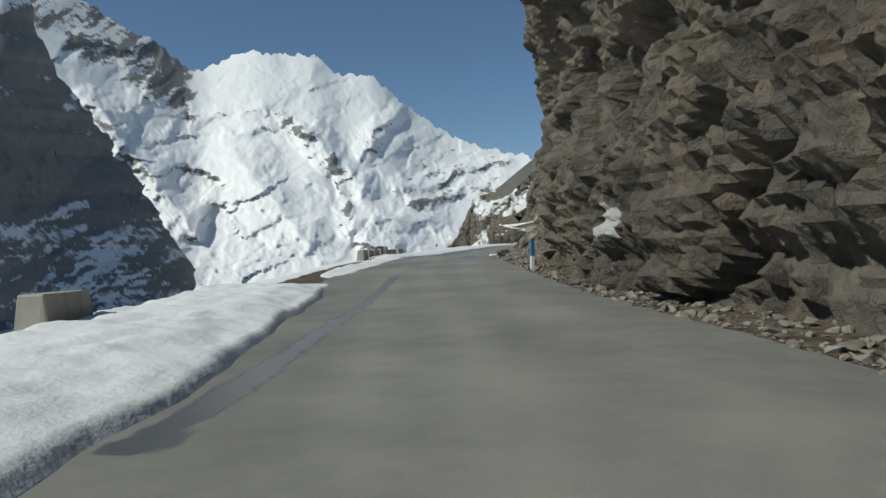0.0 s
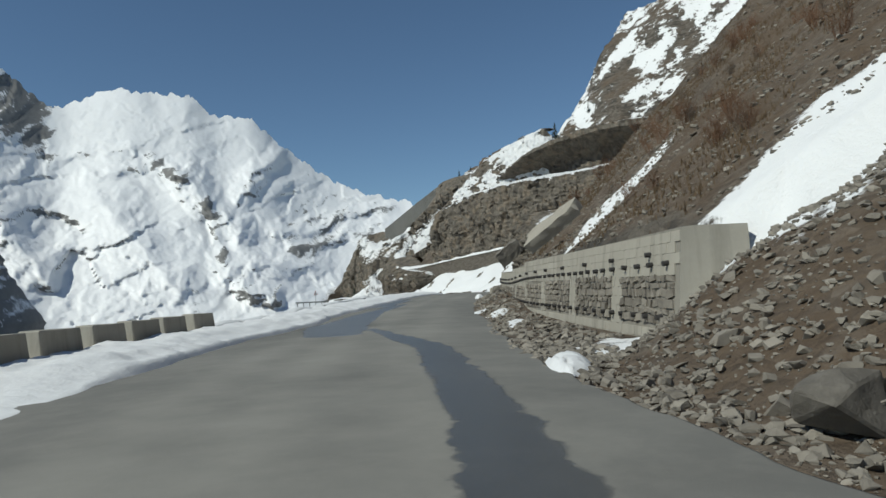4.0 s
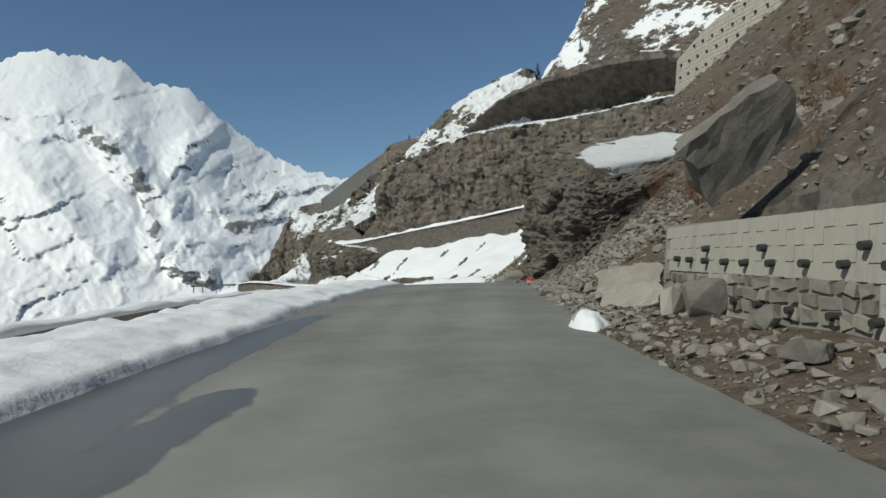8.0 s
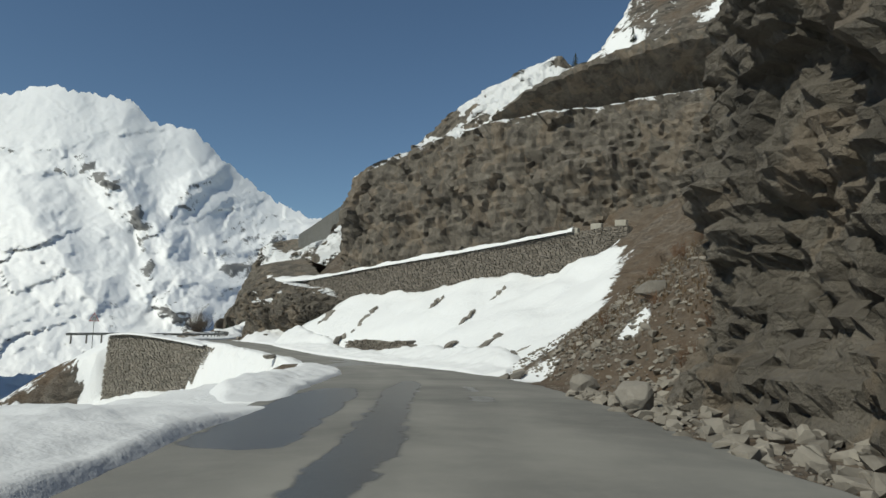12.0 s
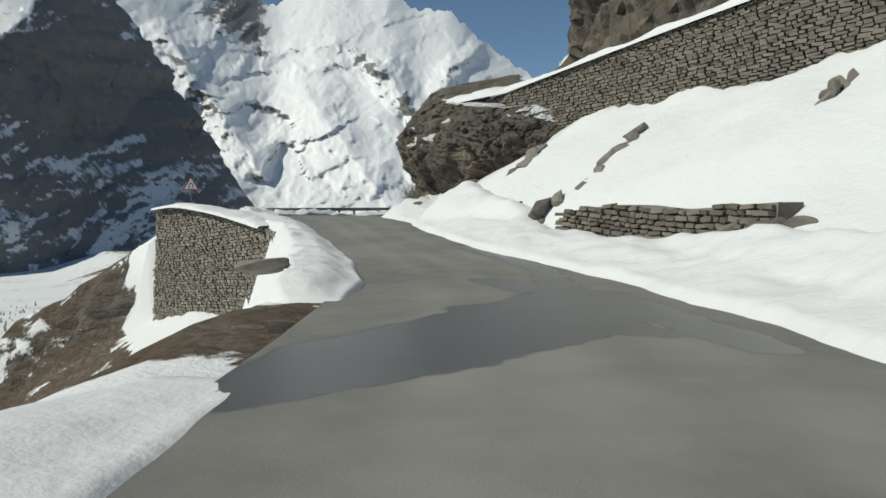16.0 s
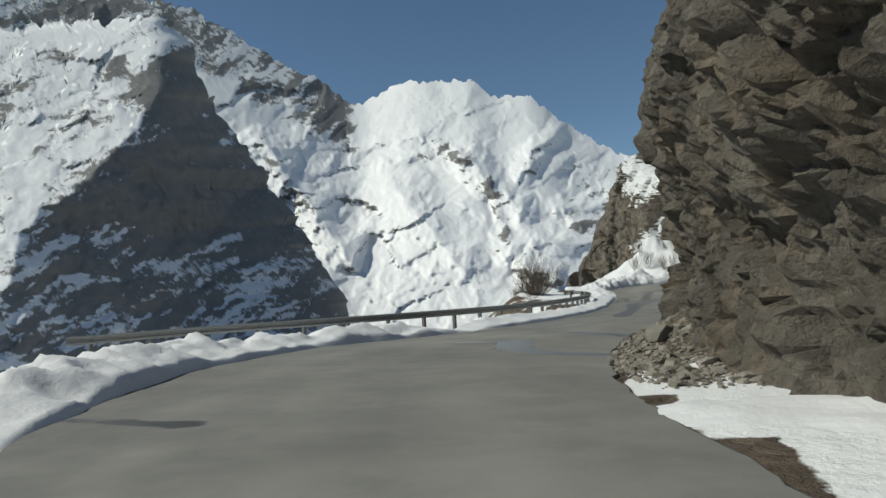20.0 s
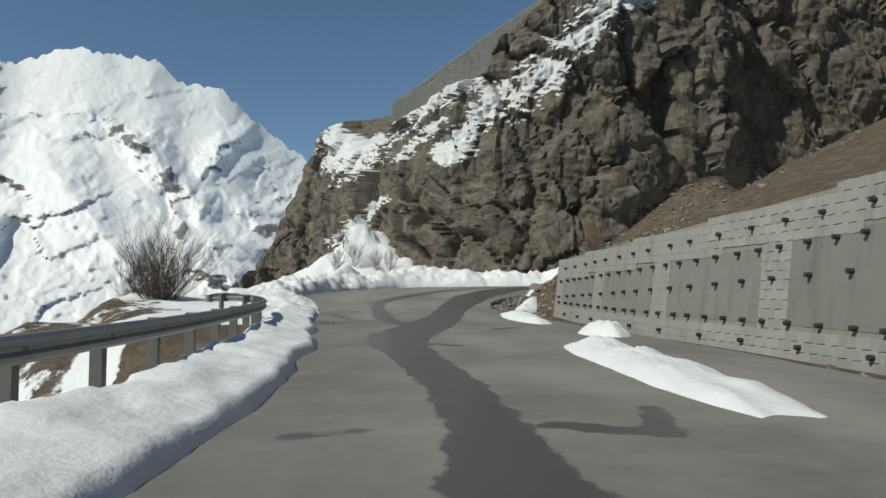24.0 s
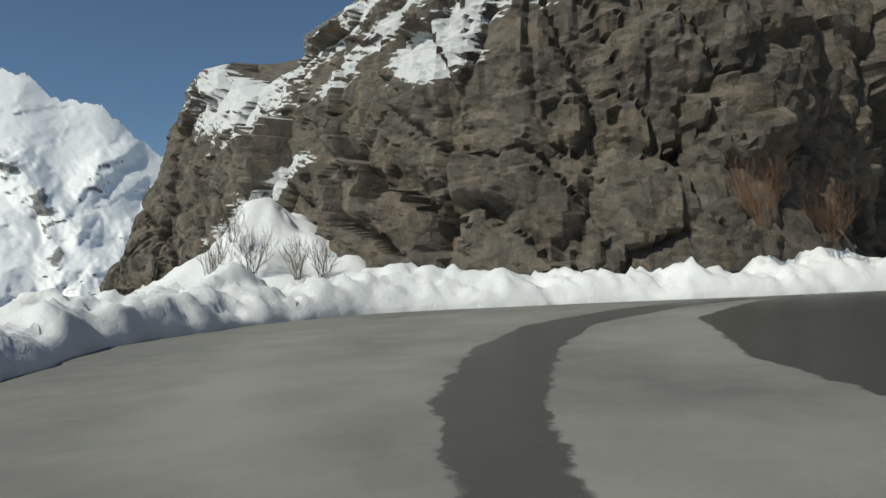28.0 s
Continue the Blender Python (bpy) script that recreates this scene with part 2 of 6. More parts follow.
def grid_mesh(name, P, material, attrs=(), shade=True, keep=None):
    """A mesh from an (n, m, 3) array of places."""
    n, m = P.shape[:2]
    i = np.arange(n * m).reshape(n, m)
    q = np.stack([i[:-1, :-1], i[1:, :-1], i[1:, 1:], i[:-1, 1:]], -1).reshape(-1, 4)
    if keep is not None:
        k = (keep[:-1, :-1] & keep[1:, :-1] & keep[1:, 1:] & keep[:-1, 1:]).ravel()
        q = q[k]
    me = bpy.data.meshes.new(name)
    me.vertices.add(n * m)
    me.vertices.foreach_set("co", P.reshape(-1, 3).astype(np.float32).ravel())
    me.loops.add(q.size)
    me.loops.foreach_set("vertex_index", q.ravel().astype(np.int32))
    me.polygons.add(len(q))
    me.polygons.foreach_set("loop_start", np.arange(0, q.size, 4, dtype=np.int32))
    me.polygons.foreach_set("loop_total", np.full(len(q), 4, dtype=np.int32))
    me.update(calc_edges=True)
    for key, v in attrs:
        at = me.attributes.new(key, "FLOAT", "POINT")
        at.data.foreach_set("value", np.ascontiguousarray(v, dtype=np.float32).ravel())
    me.polygons.foreach_set("use_smooth", np.full(len(q), shade))
    me.materials.append(material)
    me.validate()
    return me


def dense(points, step):
    """A smooth line through points (Catmull-Rom), at even steps; columns are kept."""
    p = np.array(points, float)
    p = np.vstack([2 * p[0] - p[1], p, 2 * p[-1] - p[-2]])
    out = []
    for k in range(1, len(p) - 2):
        for t in np.linspace(0, 1, 24, endpoint=False):
            a, b, c, d = p[k - 1], p[k], p[k + 1], p[k + 2]
            out.append(0.5 * (2 * b + (c - a) * t + (2 * a - 5 * b + 4 * c - d) * t**2 + (3 * b - a - 3 * c + d) * t**3))
    out.append(p[-2])
    out = np.array(out)
    s = np.r_[0, np.cumsum(np.hypot(*np.diff(out[:, :2], axis=0).T))]
    n = max(2, int(s[-1] / step) + 1)
    return np.stack([np.interp(np.linspace(0, s[-1], n), s, out[:, c]) for c in range(out.shape[1])], 1)


# ---- plan of the road: both edges and the height ----
EDGES = [
    (-2.4, -14, 4.4, -14, -0.1), (-2.5, 0, 4.4, 0, 0), (-2.9, 9, 4.25, 9, 0.08), (-3.4, 18, 3.6, 17, 0.3), (-4.2, 28, 3.3, 27, 0.66), (-3.8, 40, 3.3, 38, 1.0),
    (-3.5, 50, 3.2, 48.5, 1.24), (-2.4, 61, 4.9, 60, 1.36), (-0.6, 68.5, 6.5, 67.5, 1.5), (1.0, 77, 8.0, 76, 1.74), (4.2, 88.6, 10.5, 87, 2.12),
    (7.5, 100, 14.2, 99, 2.52), (11.4, 112.5, 18.3, 111, 2.78), (14.7, 124, 21.1, 122.5, 2.76),
]
EDGES += [
    (17.5, 137.5, 24.3, 136, 2.42), (19.1, 147, 25.3, 146, 2.15), (18.9, 156, 24.7, 156, 1.92), (17.4, 165, 22.7, 164.5, 1.87), (14.6, 172, 19.0, 172, 2.2),
    (11.5, 179, 16.4, 179.5, 2.58), (7.5, 187, 13.9, 186.5, 2.68), (3.8, 195, 12.2, 194, 2.6), (3.3, 203, 12.2, 201, 2.48), (5.8, 209, 13.0, 208, 2.36),
]
EDGES += [
    (8.2, 216, 15.0, 215, 2.27), (10.2, 226, 18.9, 224, 2.14), (11.5, 236, 20.5, 234, 2.16), (12.0, 248, 21.3, 246, 2.22), (12.3, 258, 21.3, 255, 2.5),
    (11.6, 268, 23.5, 260.5, 2.9), (14.2, 276.5, 27, 262.3, 3.25), (20.5, 281.5, 30.5, 262.2, 3.55), (28, 281.5, 34.5, 261, 3.65), (37, 279, 41, 259.5, 3.7), (49, 276, 51, 258, 3.8), (66, 273, 66, 256, 3.9),
]
ROAD = dense(EDGES, 0.5)
LEFT, RIGHT, ROADZ = ROAD[:, :2], ROAD[:, 2:4], ROAD[:, 4]
ROAD_S = np.r_[0, np.cumsum(np.hypot(*np.diff((LEFT + RIGHT) / 2, axis=0).T))]


def road_place(x, y):
    """For places: the distance outside the left edge and the right edge (negative inside), the height of the road and the nearest row."""
    shape = x.shape
    q = np.stack([x.ravel(), y.ravel()], 1)
    mid = (LEFT + RIGHT) / 2
    best = np.empty(len(q), int)
    for a in range(0, len(q), 20000):
        b = q[a : a + 20000]
        best[a : a + 20000] = ((b[:, None, 0] - mid[None, :, 0]) ** 2 + (b[:, None, 1] - mid[None, :, 1]) ** 2).argmin(1)
    across = RIGHT[best] - LEFT[best]
    width = np.hypot(*across.T)
    across = across / width[:, None]
    u = ((q - LEFT[best]) * across).sum(1)
    return (-u).reshape(shape), (u - width).reshape(shape), ROADZ[best].reshape(shape), best.reshape(shape)


# ---- road ----
# dark wet streaks: runs of (x, y, half width)
WET = [
    [(-2.2, 5, 0.25), (-2.1, 9.5, 0.2), (-1.9, 16, 0.15), (-1.8, 26, 0.15)],
    [(1.1, 43, 0.45), (1.7, 47.6, 0.4), (2.4, 55.5, 0.4), (1.7, 64, 0.2)],
    [(0.4, 62, 0.9), (0.6, 67, 1.2), (1.6, 72, 0.9), (2.6, 77, 0.6), (4.2, 82.6, 0.4), (5.3, 86, 0.3)],
    [(3.6, 84, 0.7), (4.4, 87.5, 0.6), (5.6, 91.5, 0.5), (6.8, 95, 0.3)],
    [(15.6, 119, 0.3), (16.6, 122, 0.4), (17.8, 126.9, 0.35), (18.9, 131.5, 0.45), (19.8, 134.5, 0.4), (20.2, 136.6, 0.2)],
    [(15.2, 122.8, 0.7), (16.8, 130, 0.8), (17.4, 132.5, 0.5)],
    [(20.0, 128.2, 0.3), (20.3, 129.2, 0.25)],
    [(21.2, 133.3, 0.15), (20.8, 131.2, 0.15)],
]
WET += [
    [(18.9, 154.6, 0.5), (19.8, 156.2, 1.1), (21.3, 158.2, 1.3), (22.2, 161, 0.9)],
    [(20.4, 159.3, 0.35), (21.4, 158.4, 0.5), (22.6, 157.6, 0.4)],
    [(20.4, 163.2, 0.3), (21.4, 162.0, 0.6), (22.6, 160.6, 0.6), (23.6, 157, 0.4)],
    [(22.1, 160, 0.4), (21.6, 165.6, 0.35), (19.6, 170, 0.3)],
    [(7.9, 203.4, 0.25), (9.5, 203.4, 0.55), (9.8, 200.6, 0.5), (10.5, 199.5, 0.35), (11.9, 198.7, 0.3)],
    [(9.3, 208, 0.2), (11.4, 206.8, 0.35), (12.7, 204.8, 0.35)],
    [(6.9, 213.6, 0.15), (8.9, 214.7, 0.25), (10.9, 216.1, 0.25)],
    [(5.7, 191.3, 0.1), (7.6, 190.8, 0.2)],
]
WET += [
    [(12.6, 220, 0.5), (12.7, 225, 0.55), (13.1, 227, 0.4), (13.4, 229.5, 0.45), (13.6, 234, 0.5), (13.7, 237, 0.7), (14.3, 240, 0.95), (15.4, 243, 0.95), (16.3, 245.6, 0.95), (17.5, 249, 0.75), (18.4, 252.2, 0.75), (20.2, 257.6, 0.95), (22.3, 262.5, 1.3), (25, 266, 1.6), (30, 268.5, 2.0), (37, 269.5, 2.2)],
    [(15.0, 245, 0.3), (14.9, 248.6, 0.4), (15.1, 251.4, 0.42), (15.5, 255.5, 0.32), (15.9, 259.4, 0.38), (17.1, 262.5, 0.6), (19.2, 266, 0.7), (21.5, 268.6, 0.75), (25, 270.3, 0.8), (32, 272.5, 0.8)],
    [(11.2, 227.1, 0.12), (11.9, 227.1, 0.15)],
    [(13.7, 227.0, 0.15), (14.6, 226.4, 0.25), (15.2, 227.6, 0.12)],
    [(11.9, 239.2, 0.1), (12.5, 238.8, 0.15)],
    [(17.4, 241.6, 0.2), (18.3, 242.2, 0.25)],
    [(14.6, 236.6, 0.15), (14.9, 235.8, 0.2)],
    [(12.3, 253.5, 0.15), (13.2, 251.7, 0.22), (13.4, 249.1, 0.22), (13.7, 247.6, 0.05)],
    [(12.4, 248.0, 0.3), (12.5, 246.2, 0.4)],
]


def run_distance(x, y, run):
    """Distance to a run less its half width."""
    out = np.full(x.shape, 99.0)
    for (ax, ay, aw), (bx, by, bw) in zip(run, run[1:]):
        t = np.clip(((x - ax) * (bx - ax) + (y - ay) * (by - ay)) / ((bx - ax) ** 2 + (by - ay) ** 2), 0, 1)
        out = np.minimum(out, np.hypot(x - ax - t * (bx - ax), y - ay - t * (by - ay)) - (aw + t * (bw - aw)))
    return out


_fine = dense(EDGES, 0.22)
_u = np.r_[0, 0, 0.003, np.linspace(0.0234, 0.9766, 42), 0.997, 1, 1]
_P = np.zeros((len(_fine), len(_u), 3))
_P[:, :, :2] = _fine[:, None, :2] * (1 - _u)[None, :, None] + _fine[:, None, 2:4] * _u[None, :, None]
_crumble = (fbm(_fine[:, 0] * 1.5, _fine[:, 1] * 1.5, octaves=3, seed=77) - 0.5) * 0.3
_P[:, :3, :2] -= (_fine[:, None, 2:4] - _fine[:, None, :2]) * 0.05
_P[:, -3:, :2] += (((_fine[:, 2:4] - _fine[:, :2]) / np.hypot(*(_fine[:, 2:4] - _fine[:, :2]).T)[:, None]) * (_crumble + 0.06)[:, None])[:, None]
_P[:, :, 2] = _fine[:, 4, None] + 0.05 * (1 - (2 * _u - 1) ** 2)[None] + 0.02
_P[:, :, 2] += (fbm(_P[..., 0] / 2.5, _P[..., 1] / 2.5, octaves=3, seed=5) - 0.5) * 0.03
_P[:, 0, 2] -= 0.6
_P[:, -1, 2] -= 0.6
_tread = np.exp(-(((_u - 0.27) / 0.07) ** 2)) + np.exp(-(((_u - 0.46) / 0.07) ** 2)) + np.exp(-(((_u - 0.72) / 0.1) ** 2))
_tread = np.broadcast_to(_tread[None], _P.shape[:2])
_wet = np.min([run_distance(_P[..., 0], _P[..., 1], r) for r in WET], 0)
road = tagged(new("road", grid_mesh("road", _P, ASPHALT, [("wet", np.clip(0.5 - _wet * 0.8, 0, 1)), ("tread", _tread)])), "worn grey asphalt mountain road with dark wet patches", "road", kind="structure")

# ---- ground: one sheet ----


def signed_line(x, y, line):
    """Distance to a line of (x, y, ...) rows, positive on its right, and the row's other columns there."""
    best = np.full(x.shape, 1e9)
    sign = np.zeros(x.shape)
    cols = [np.zeros(x.shape) for _ in range(line.shape[1] - 2)]
    for a, b in zip(line[:-1], line[1:]):
        dx, dy = b[0] - a[0], b[1] - a[1]
        t = np.clip(((x - a[0]) * dx + (y - a[1]) * dy) / (dx * dx + dy * dy), 0, 1)
        d = np.hypot(x - a[0] - t * dx, y - a[1] - t * dy)
        m = d < best
        best = np.where(m, d, best)
        sign = np.where(m, np.sign((x - a[0]) * dy - (y - a[1]) * dx), sign)
        for c, k in zip(cols, range(2, line.shape[1])):
            c[m] = (a[k] + t * (b[k] - a[k]))[m]
    return best * sign, cols


# upper road above the snow slope: x, y, height, weight
UPPER = np.array([(95, 118, 17, 0), (72, 132, 15.5, 1), (52, 152, 13.6, 1), (41, 163, 12.2, 1), (32.6, 172, 10.8, 1), (27.3, 178, 10, 1), (21.4, 184.7, 9.1, 1), (17.2, 189, 8.6, 1), (15.5, 196, 8.4, 0.9), (18, 206, 9.5, 0)])
# foot of the great cliff at the last bend: x, y, foot height, cliff height, slope above
FOOT = np.array([(110, 294, 6, 44, 0.4), (80, 291, 4.8, 42, 0.3), (60, 287, 4.6, 40, 0.15), (44, 282.8, 4.4, 35, 0.12), (33, 286, 4.3, 27, 0.2), (25.5, 293, 4.3, 21.5, 0.5), (21, 304, 4.2, 20, 0.8), (17, 318, 3.5, 20, 0.7), (13, 330, 2, 26, 0.45), (4, 346, -4, 14, 0.25), (-12, 372, -20, 8, 0.1), (-45, 420, -45, 3, 0.0), (-120, 520, -60, 0, 0.0), (-900, 1500, -90, 0, 0)])
# along the right edge: y, shoulder width, slope of the first 12 m, slope above
RISE = np.array([
    (-20, 4.2, 1.9, 0.95), (28, 4.2, 1.7, 0.95), (34, 1.6, 0.8, 0.72), (38, 0.5, 0.62, 0.7), (50, 0.6, 0.6, 0.7), (53, 2.3, 0.66, 0.8), (62, 2.6, 0.95, 0.98), (96, 2.6, 1.05, 1.15),
    (99, 0.9, 0.72, 1.15), (109, 0.9, 0.78, 1.05), (113, 3.0, 1.1, 0.92), (126, 3.2, 1.1, 0.9), (133, 1.2, 0.95, 0.9), (141, 0.9, 0.85, 0.95), (147, 0.7, 0.55, 0.8), (170, 0.7, 0.52, 0.8),
])
RISE = np.vstack([RISE, [(176, 2.5, 0.62, 0.8), (182, 4.0, 0.95, 0.9), (190, 3.6, 0.9, 0.9), (195, 1.4, 0.7, 0.85), (202, 0.5, 0.66, 0.85), (211, 0.7, 0.62, 0.8), (226, 2.9, 0.5, 0.7), (246, 2.0, 0.35, 0.6), (253, 1.0, 0.75, 0.3), (262, 1.0, 0.45, 0.5), (330, 2.0, 0.7, 0.8)]])
WALLS = [
    # x, y, foot, top
    [(6.3, 52.3, 1.2, 3.45), (6.9, 58, 1.3, 3.5), (7.95, 66.6, 1.45, 3.62), (9.5, 75, 1.7, 3.6), (11.9, 86, 2.1, 3.9), (13.1, 90.6, 2.25, 4.1)],
    [(15.5, 212.5, 2.26, 5.5), (16.2, 214.5, 2.2, 5.6), (19.0, 223, 2.1, 5.75), (20.6, 230.5, 2.1, 5.45), (21.4, 240, 2.1, 5.05), (22.5, 249.3, 2.2, 4.75)],
]


# wall on the open side of the second bend: x, y, foot, top
BEND_WALL = [(12.4, 174.3, -0.8, 2.35), (10.4, 176.5, -1.4, 2.6), (7.4, 179.6, -1.8, 3.0), (4.2, 182.2, -2.2, 3.3), (1.9, 184.1, -2.2, 3.15)]


def ground_height(x, y, rough=True):
    dl, dr, zr, near = road_place(x, y)
    yr = RIGHT[near, 1] + 0.0
    yr = np.where(near > len(RIGHT) * 0.9, 262.0, yr)
    sh, s1, s2 = (np.interp(yr, RISE[:, 0], RISE[:, k]) for k in (1, 2, 3))
    d = np.maximum(dr - sh, 0)
    up = s1 * np.minimum(d, 12) + s2 * np.maximum(d - 12, 0)
    up = np.where(up > 75, 75 + 0.35 * (up - 75), up)
    z = zr + up
    # bench of the upper road and the slope over it
    e, (uz, uw) = signed_line(x, y, UPPER)
    on = smooth(0.2, 0.9, uw) * smooth(0.6, 1.3, e)
    hill = uz + 1.15 * np.clip(e - 4.5, 0, 11.5) + 1.3 * np.clip(e - 25.5, 0, 42)
    z = z + on * (hill - z)
    low = smooth(0.2, 0.9, uw) * (e < 0.65) * (dr > 0)
    spur = 14 * smooth(159, 148, yr)
    z = np.where(low > 0.5, np.minimum(z, uz - 1.5 - 0.12 * np.clip(-e, 0, 8) + spur), z)
    z = np.where((low > 0.5) & (yr > 156) & (yr < 178), np.maximum(z, uz - 2.0 - 0.6 * np.clip(-e, 0, 8) - 2.0 * np.clip(-e - 8, 0, 9)), z)
    # retaining walls hold back the slope
    for line in WALLS:
        w = np.array(line)
        f, (fz, tz) = signed_line(x, y, w)
        along = (yr > w[0, 1] + 0.3) & (yr < w[-1, 1] - 0.3) & (dr > -0.5)
        back = (f > 1.05) & along & (f < 60)
        z = np.where(back, np.maximum(tz - 0.12 + np.interp(yr, [52, 70, 96, 207, 222, 236, 250], [0.7, 0.85, 1.1, 0.8, 0.62, 0.42, 0.38]) * np.clip(f - 0.9, 0, 24), z - 0.3), z)
        front = along & (f <= 1.05)
        heap = np.interp(yr, [52, 60, 66, 71, 76, 85, 91, 96, 200], [0.05, 0.1, 0.15, 0.5, 0.6, 0.35, 0.2, 0, 0]) * (0.5 + fbm(x / 2.5, y / 2.5, octaves=3, seed=19))
        z = np.where(front, zr + (fz - zr + 0.12) * smooth(0.2, 1.2, dr) + heap * smooth(-2.1, -0.3, f), z)
    # open side
    drop = 3.2 - 1.9 * smooth(207, 214, LEFT[near, 1]) * (1 - smooth(240, 246, LEFT[near, 1])) + 5.5 * smooth(236, 246, LEFT[near, 1])
    drop = drop - 1.6 * smooth(138, 143, LEFT[near, 1]) * (1 - smooth(166, 174, LEFT[near, 1]))
    down = -0.7 * np.maximum(dl - drop, 0)
    down = np.maximum(down, -45 - 0.06 * np.maximum(dl, 0))
    down = np.maximum(down, -120)
    z = z + np.where(dl > 0, down, 0)
    f, _ = signed_line(x, y, np.array(BEND_WALL))
    z = z - 4.2 * smooth(1.7, 0.8, f) * smooth(0.9, 2.4, dl) * (f > -30) * smooth(160, 165, LEFT[near, 1]) * smooth(192, 188, LEFT[near, 1])
    # ground under and over the great cliff
    h, (hz, hh, hs) = signed_line(x, y, FOOT)
    over = hz + hh * smooth(3.6, 7.0, h) + hs * np.clip(h - 7.0, 0, 75) - 0.3 * np.clip(h - 110, 0, 350)
    z = np.where(h > 0, np.maximum(over, np.minimum(z, over)), z)
    z = np.where((h <= 0) & (dl > 0) & (y > 262) & (x > 5), np.maximum(z, np.minimum(zr, hz) + 0.02 * h), z)
    d_out = np.maximum.reduce([d, dl - 4, h])
    if rough:
        z = z + (fbm(x / 11, y / 11, octaves=6, seed=3, gain=0.55) - 0.5) * np.clip(d_out * 0.35, 0, 7)
        z = z + (fbm(x / 2.2, y / 2.2, octaves=3, seed=8) - 0.5) * np.clip(d_out * 0.4, 0, 0.7)
    return z - 0.01 - 0.05 * smooth(0.05, -0.5, np.maximum(dl, dr)) - 0.4 * smooth(-1.0, -2.2, np.maximum(dl, dr)), dl, dr, near


def axis(lo, hi, step, ends, grow):
    mid = np.arange(lo, hi + 0.01, step)
    a, b, st = [lo], [hi], step
    while b[-1] < ends[1] or a[-1] > ends[0]:
        st *= grow
        b.append(b[-1] + st)
        a.append(a[-1] - st)
    return np.r_[sorted(v for v in a[1:] if v > ends[0] * 1.5), mid, [v for v in b[1:] if v < ends[1] * 1.5]]


_X, _Y = np.meshgrid(axis(-14, 74, 0.62, (-3000, 3000), 1.09), axis(-18, 312, 0.62, (-2500, 3500), 1.09), indexing="ij")
_Z, _dl, _dr, _near = ground_height(_X, _Y)
_yr = RIGHT[_near, 1]


def spot(x, y, cx, cy, rx, ry, turn=0.0):
    """1 inside an ellipse, falling softly to 0."""
    c, s = math.cos(radians(turn)), math.sin(radians(turn))
    u, v = (x - cx) * c + (y - cy) * s, -(x - cx) * s + (y - cy) * c
    return np.clip(1.5 - np.hypot(u / rx, v / ry), 0, 1)


def snow_cover(x, y, z, dl, dr, yr):
    """How much snow lies: over 0.5 it is white."""
    n = fbm(x / 16, y / 16, octaves=4, seed=41)
    c = np.where(dl > 0, 0.86 - 0.25 * smooth(6, 30, dl) * smooth(0.45, 0.6, n), 0.16)
    c = np.where((dl > 6) & (y + 90 * (n - 0.5) > 125) & (y < 420), np.minimum(c, 0.50 + 0.7 * (fbm(x / 5, y / 5, octaves=5, seed=45, gain=0.6) - 0.5) + 0.06 * smooth(60, 140, dl)), c)
    slope_snow = smooth(139, 146, yr - 1.05 * np.maximum(dr - 3, 0) + 5 * (n - 0.5)) * (1 - smooth(184, 190, yr))
    e, (uz, uw) = signed_line(x, y, UPPER)
    c = np.where((dr > 0) & (e < 0), np.maximum(c, 0.95 * slope_snow), c)
    c = np.where((dr > 0) & (e >= 0) & (e < 4.5) & (uw > 0.3), 0.8, c)
    c = np.where((dr > 0) & (e > 5) & (uw > 0.3), 0.14 + (0.36 + 0.8 * (fbm(x / 5, y / 5, octaves=4, seed=47) - 0.5)) * smooth(25, 30, e), c)
    high = smooth(26, 40, z) * (dr > 0) * smooth(95, 130, y)
    c = np.where((high > 0.1) & ~((e > 5) & (uw > 0.3)), np.maximum(c, 0.24 + 0.30 * high * (0.15 + n)), c)
    c = np.where((dr > 0) & (e > 15.5) & (e < 25) & (uw > 0.3), 0.75, c)
    c = np.where((dr > 0) & (e > 5) & (e <= 15.5) & (uw > 0.3), 0.1 + 0.6 * smooth(0.6, 0.68, n), c)
    c = np.maximum(c, 1.0 * spot(x, y, 39.5, 203, 6.5, 5.0, 30))
    h, (hz, hh, hs) = signed_line(x, y, FOOT)
    c = np.where(h > 2, 0.16 + 0.5 * smooth(4, 9, h) * (0.6 + 0.8 * n) * (1 - 0.55 * smooth(25, 50, h)), c)
    c = np.where((h <= 0.5) & (y > 285) & (x < 60) & (x > -12), 0.8, c)
    c = np.where((dl > 1.2) & (dl < 5) & (yr > 208) & (yr < 246), 0.2, c)
    c = np.where((dl > -1) & (dl < 1.8 + 3 * (n - 0.5)) & (y > 19) & (y < 50), 0.3, c)
    c = np.minimum(c, 1 - 0.95 * spot(x, y, 15.2, 157.9, 4.4, 2.3, 0))
    c = np.where((dr > -0.2) & (dr < 5) & (yr > 178) & (yr < 194.5), np.maximum(c, 1.15), c)
    n2 = fbm(x / 2.4, y / 2.4, octaves=4, seed=43)
    c = np.maximum(c, 1.05 * spot(x + 5 * (n - 0.5), y + 4.5 * (n2 - 0.5), 14, 51.0, 9.5, 2.5, -10))
    c = np.maximum(c, 1.0 * spot(x + 2 * (n2 - 0.5), y + 3 * (n2 - 0.5), 12.8, 67.8, 3.2, 1.8, 35))
    c = np.maximum(c, 0.9 * spot(x, y, 24.5, 117, 2.2, 1.1, 60))
    c = np.maximum(c, 0.9 * spot(x, y, 25.5, 139.5, 2.2, 1.4, 60))
    c = np.maximum(c, 0.8 * spot(x, y, 27, 134, 1.4, 0.5, 70))
    return c


